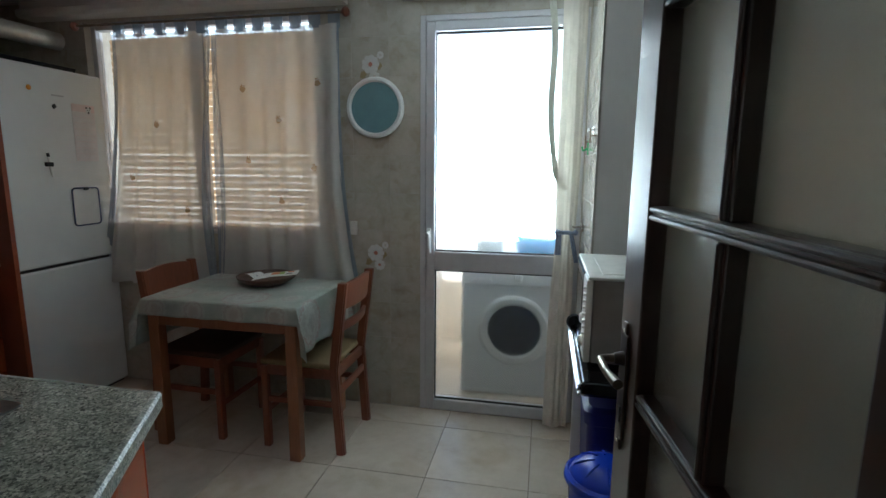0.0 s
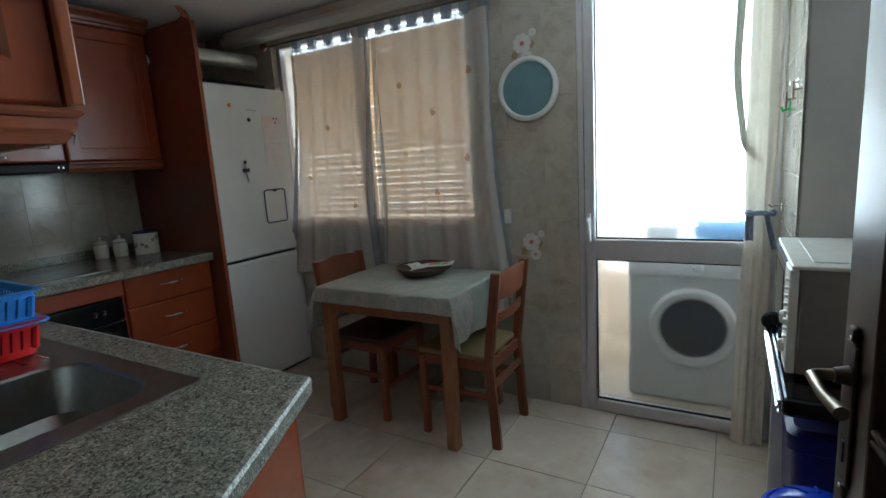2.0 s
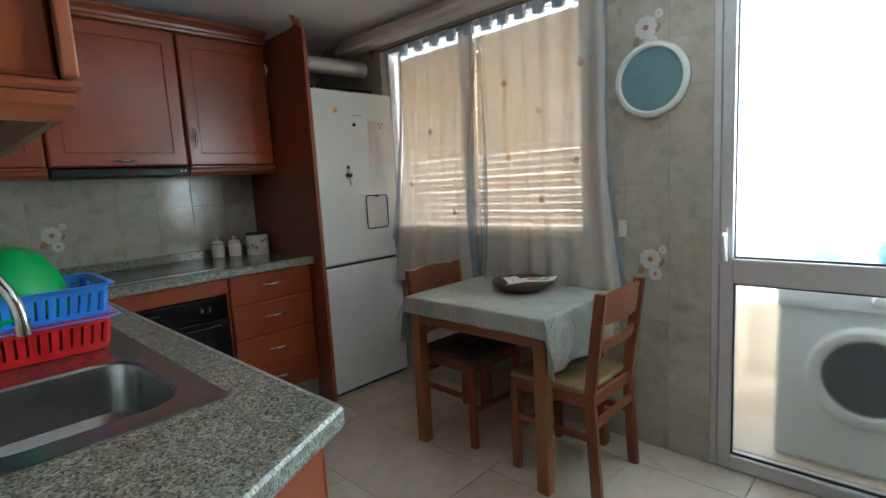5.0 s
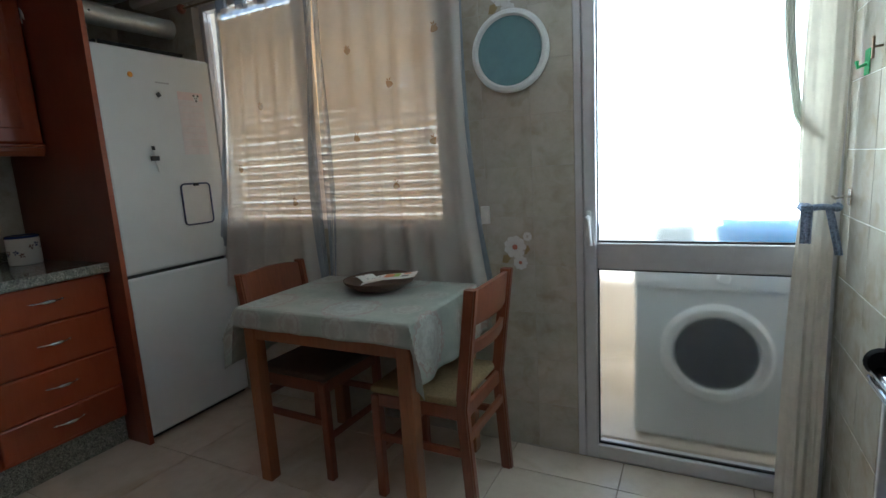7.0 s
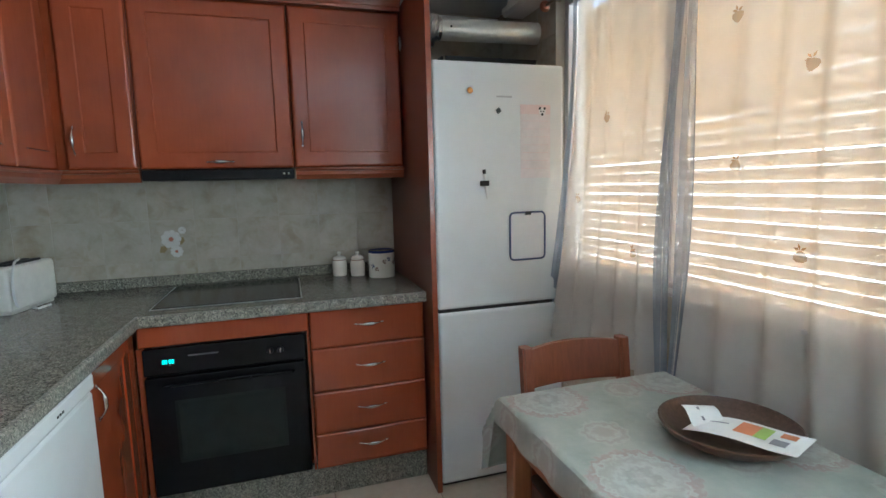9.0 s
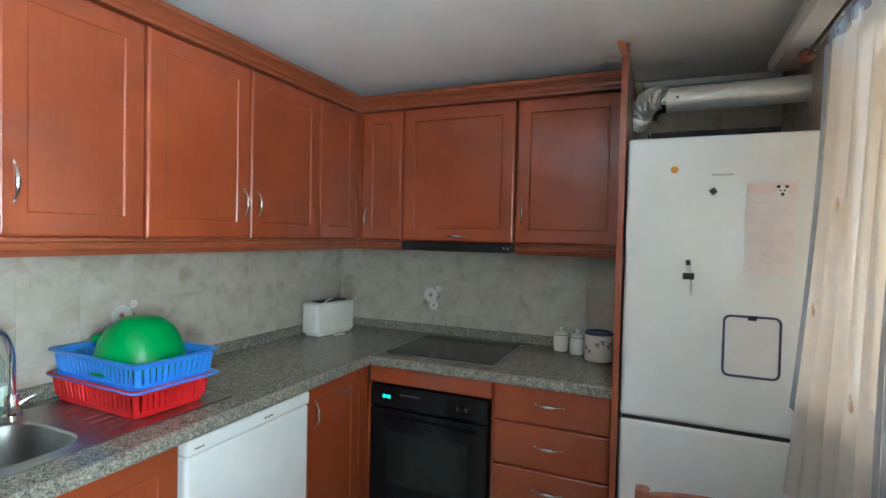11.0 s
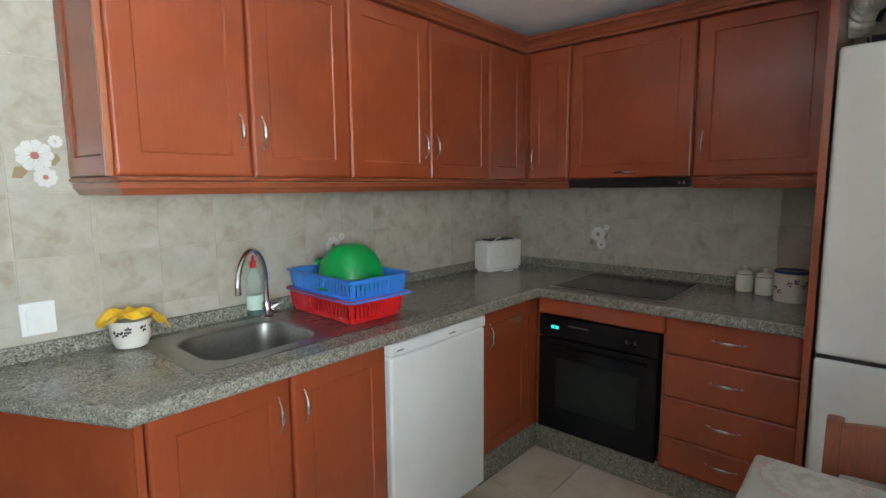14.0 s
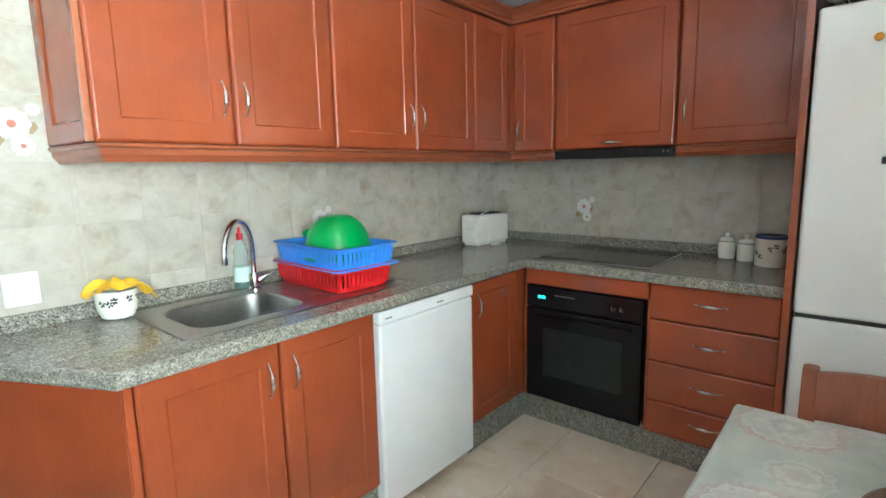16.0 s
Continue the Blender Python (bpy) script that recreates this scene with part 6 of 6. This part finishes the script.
part("porthole_glass", lathe([(0.155, -0.009), (0.145, -0.014), (0.08, -0.02), (0.0, -0.022)], (-0.02, 3.14, 0.42), 40, axis="y"), PORTHOLE, dr, "dark porthole glass", True)
tb_ = thing("laundry_basin", (0.14, 3.4, 0.835), "turquoise plastic basin on the washing machine", "basin")
part("tub", lathe([(0.13, 0), (0.14, 0.004), (0.172, 0.145), (0.179, 0.15), (0.167, 0.15), (0.13, 0.01), (0.0, 0.008)], (0.13, 3.235, 0.836), 30), BLUE_STUFF, tb_, "", True)
jb = thing("detergent_jug", (-0.2, 3.25, 0.835), "pale grey detergent jug on the washing machine", "jug")
part("body", loft([rrect(-0.26, -0.11, 3.20, 3.30, 0.03, 0.836), rrect(-0.26, -0.11, 3.20, 3.30, 0.03, 0.93), rrect(-0.22, -0.14, 3.22, 3.28, 0.025, 0.975), rrect(-0.20, -0.16, 3.23, 3.27, 0.015, 0.99)], True, None, True), JUG_GREY, jb, "", True)
part("cap", lathe([(0.018, 0.99), (0.018, 1.015), (0, 1.016)], (-0.18, 3.25, 0), 14), BLUE_STUFF, jb)

# ---- painted flower tiles ----


def painted_flower(parent, face, u, z, n, sgn, s=1.0, flip=1):
    """Two white daisies and a leaf fired onto a tile; sgn is the way the wall faces."""
    for du, dz, r in ((0, 0, 0.05), (0.022, -0.066, 0.032), (0.055, 0.045, 0.02)):
        bm = bmesh.new()
        for q in range(9):
            a = q * 2 * math.pi / 9 + du * 30
            ring = []
            for rr, da in ((0.1, 0), (0.62, -0.36), (0.9, -0.31), (1.0, 0), (0.9, 0.31), (0.62, 0.36)):
                ring.append(bm.verts.new(face @ Vector((u + s * flip * (du + r * rr * math.cos(a + da)), n + sgn * (0.0008 + 0.0003 * (q % 2)), z + s * (dz + r * rr * math.sin(a + da))))))
            bm.faces.new(ring)
        part("painted_petals", bm, PETAL, parent)
        if r > 0.02:
            bm = bmesh.new()
            bm.faces.new([bm.verts.new(face @ Vector((u + s * flip * (du + r * 0.24 * math.cos(k * 0.785)), n + sgn * 0.0016, z + s * (dz + r * 0.24 * math.sin(k * 0.785))))) for k in range(8)])
            part("painted_centre", bm, PETAL_CORE, parent)
    for du, dz in ((-0.04, -0.05), (0.045, -0.01)):
        bm = bmesh.new()
        bm.faces.new([bm.verts.new(face @ Vector((u + s * flip * (du + x), n + sgn * 0.0006, z + s * (dz + y)))) for x, y in ((-0.02, -0.018), (0.004, -0.02), (0.02, 0.0), (0.012, 0.018), (-0.012, 0.014))])
        part("painted_leaf", bm, LEAF_GLAZE, parent)


painted_flower(wall_north, FACE_N, -0.783, 0.895, YN, -1)
painted_flower(wall_north, FACE_N, -0.80, 1.90, YN, -1)
painted_flower(wall_south, FACE_N, -0.645, 1.53, YS, 1, 1.0, -1)
painted_flower(wall_south, FACE_N, -1.74, 1.15, YS, 1, 0.9, -1)
painted_flower(wall_west, FACE_E, 1.105, 1.13, XW, 1, 0.95)

# ---- tiles of walls and floor ----
TILE_MESHES = {}


def tile_mesh(w, h, t, mat, key):
    k = (round(w, 3), round(h, 3), key)
    if k not in TILE_MESHES:
        b = bmesh.new()
        e = 0.001
        lo = [b.verts.new((x, y, -t)) for x, y in ((0, 0), (w, 0), (w, h), (0, h))]
        mid = [b.verts.new((x, y, -e)) for x, y in ((0, 0), (w, 0), (w, h), (0, h))]
        hi = [b.verts.new((x, y, 0)) for x, y in ((e, e), (w - e, e), (w - e, h - e), (e, h - e))]
        for a, c in ((lo, mid), (mid, hi)):
            for j in range(4):
                b.faces.new((a[j], a[(j + 1) % 4], c[(j + 1) % 4], c[j]))
        b.faces.new(hi)
        TILE_MESHES[k] = finish(b, "tile", mat)
    return TILE_MESHES[k]


def tile_area(parent, to_world, u0, u1, v0, v1, pu, pv, ou, ov, mat, key, joint, t=0.0085):
    """Tiles of a grid with pitch (pu, pv) through (ou, ov), cut to the rectangle."""
    i = math.floor((u0 - ou) / pu)
    while ou + i * pu < u1:
        j = math.floor((v0 - ov) / pv)
        while ov + j * pv < v1:
            a0, a1 = max(u0, ou + i * pu + joint / 2), min(u1, ou + (i + 1) * pu - joint / 2)
            c0, c1 = max(v0, ov + j * pv + joint / 2), min(v1, ov + (j + 1) * pv - joint / 2)
            if a1 - a0 > 0.012 and c1 - c0 > 0.012:
                o = new("tile", tile_mesh(a1 - a0, c1 - c0, t, mat, key))
                o.parent = parent
                o.matrix_basis = to_world @ Matrix.Translation((a0, c0, 0))
            j += 1
        i += 1


TO_S = Matrix(((-1, 0, 0, 0), (0, 0, 1, YS), (0, 1, 0, 0), (0, 0, 0, 1)))      # u = -x, faces +y
TO_N = Matrix(((1, 0, 0, 0), (0, 0, -1, YN), (0, 1, 0, 0), (0, 0, 0, 1)))      # u = x, faces -y
TO_W = Matrix(((0, 0, 1, XW), (1, 0, 0, 0), (0, 1, 0, 0), (0, 0, 0, 1)))       # u = y, faces +x
TO_E = Matrix(((0, 0, -1, XE), (-1, 0, 0, 0), (0, 1, 0, 0), (0, 0, 0, 1)))     # u = -y, faces -x
P, J = 0.2035, 0.0022
ZT = 1.226
for a in [(0.375, 0.79, 0.0, ZC), (0.79, 3.22, 0.86, 1.47), (0.79, 3.22, UZ1, ZC)]:
    tile_area(wall_south, TO_S, *a, P, P, 0.57, ZT - 0.012, WALL_TILE, "wall", J)
for a in [(YS, 2.24, 0.86, 1.48), (2.24, YN, 0.0, ZC), (YS, 2.24, UZ1, ZC)]:
    tile_area(wall_west, TO_W, *a, P, P, 1.42, ZT, WALL_TILE, "wall", J)
for a in [(XW, WIN[0], 0, ZC), (WIN[0], WIN[1], 0, WIN[2]), (WIN[0], WIN[1], WIN[3], ZC), (WIN[1], DOOR[0], 0, ZC), (DOOR[0], DOOR[1], DOOR[3], ZC)]:
    tile_area(wall_north, TO_N, *a, P, P, -0.70, ZT, WALL_TILE, "wall", J)
tile_area(wall_east, TO_E, -YN, -PIER_Y, 0, ZC, P, P, -2.60, ZT, WALL_TILE, "wall", J)
tile_area(floor, Matrix.Identity(4), XW, XR, YS, YN, 0.4555, 0.4525, -0.348, 2.247, FLOOR_TILE, "floor", 0.004, 0.006)
tile_area(floor, Matrix.Identity(4), -1.15, 1.05, -1.4, YS - 0.001, 0.4555, 0.4525, -0.348, 2.247, FLOOR_TILE, "floor", 0.004, 0.006)
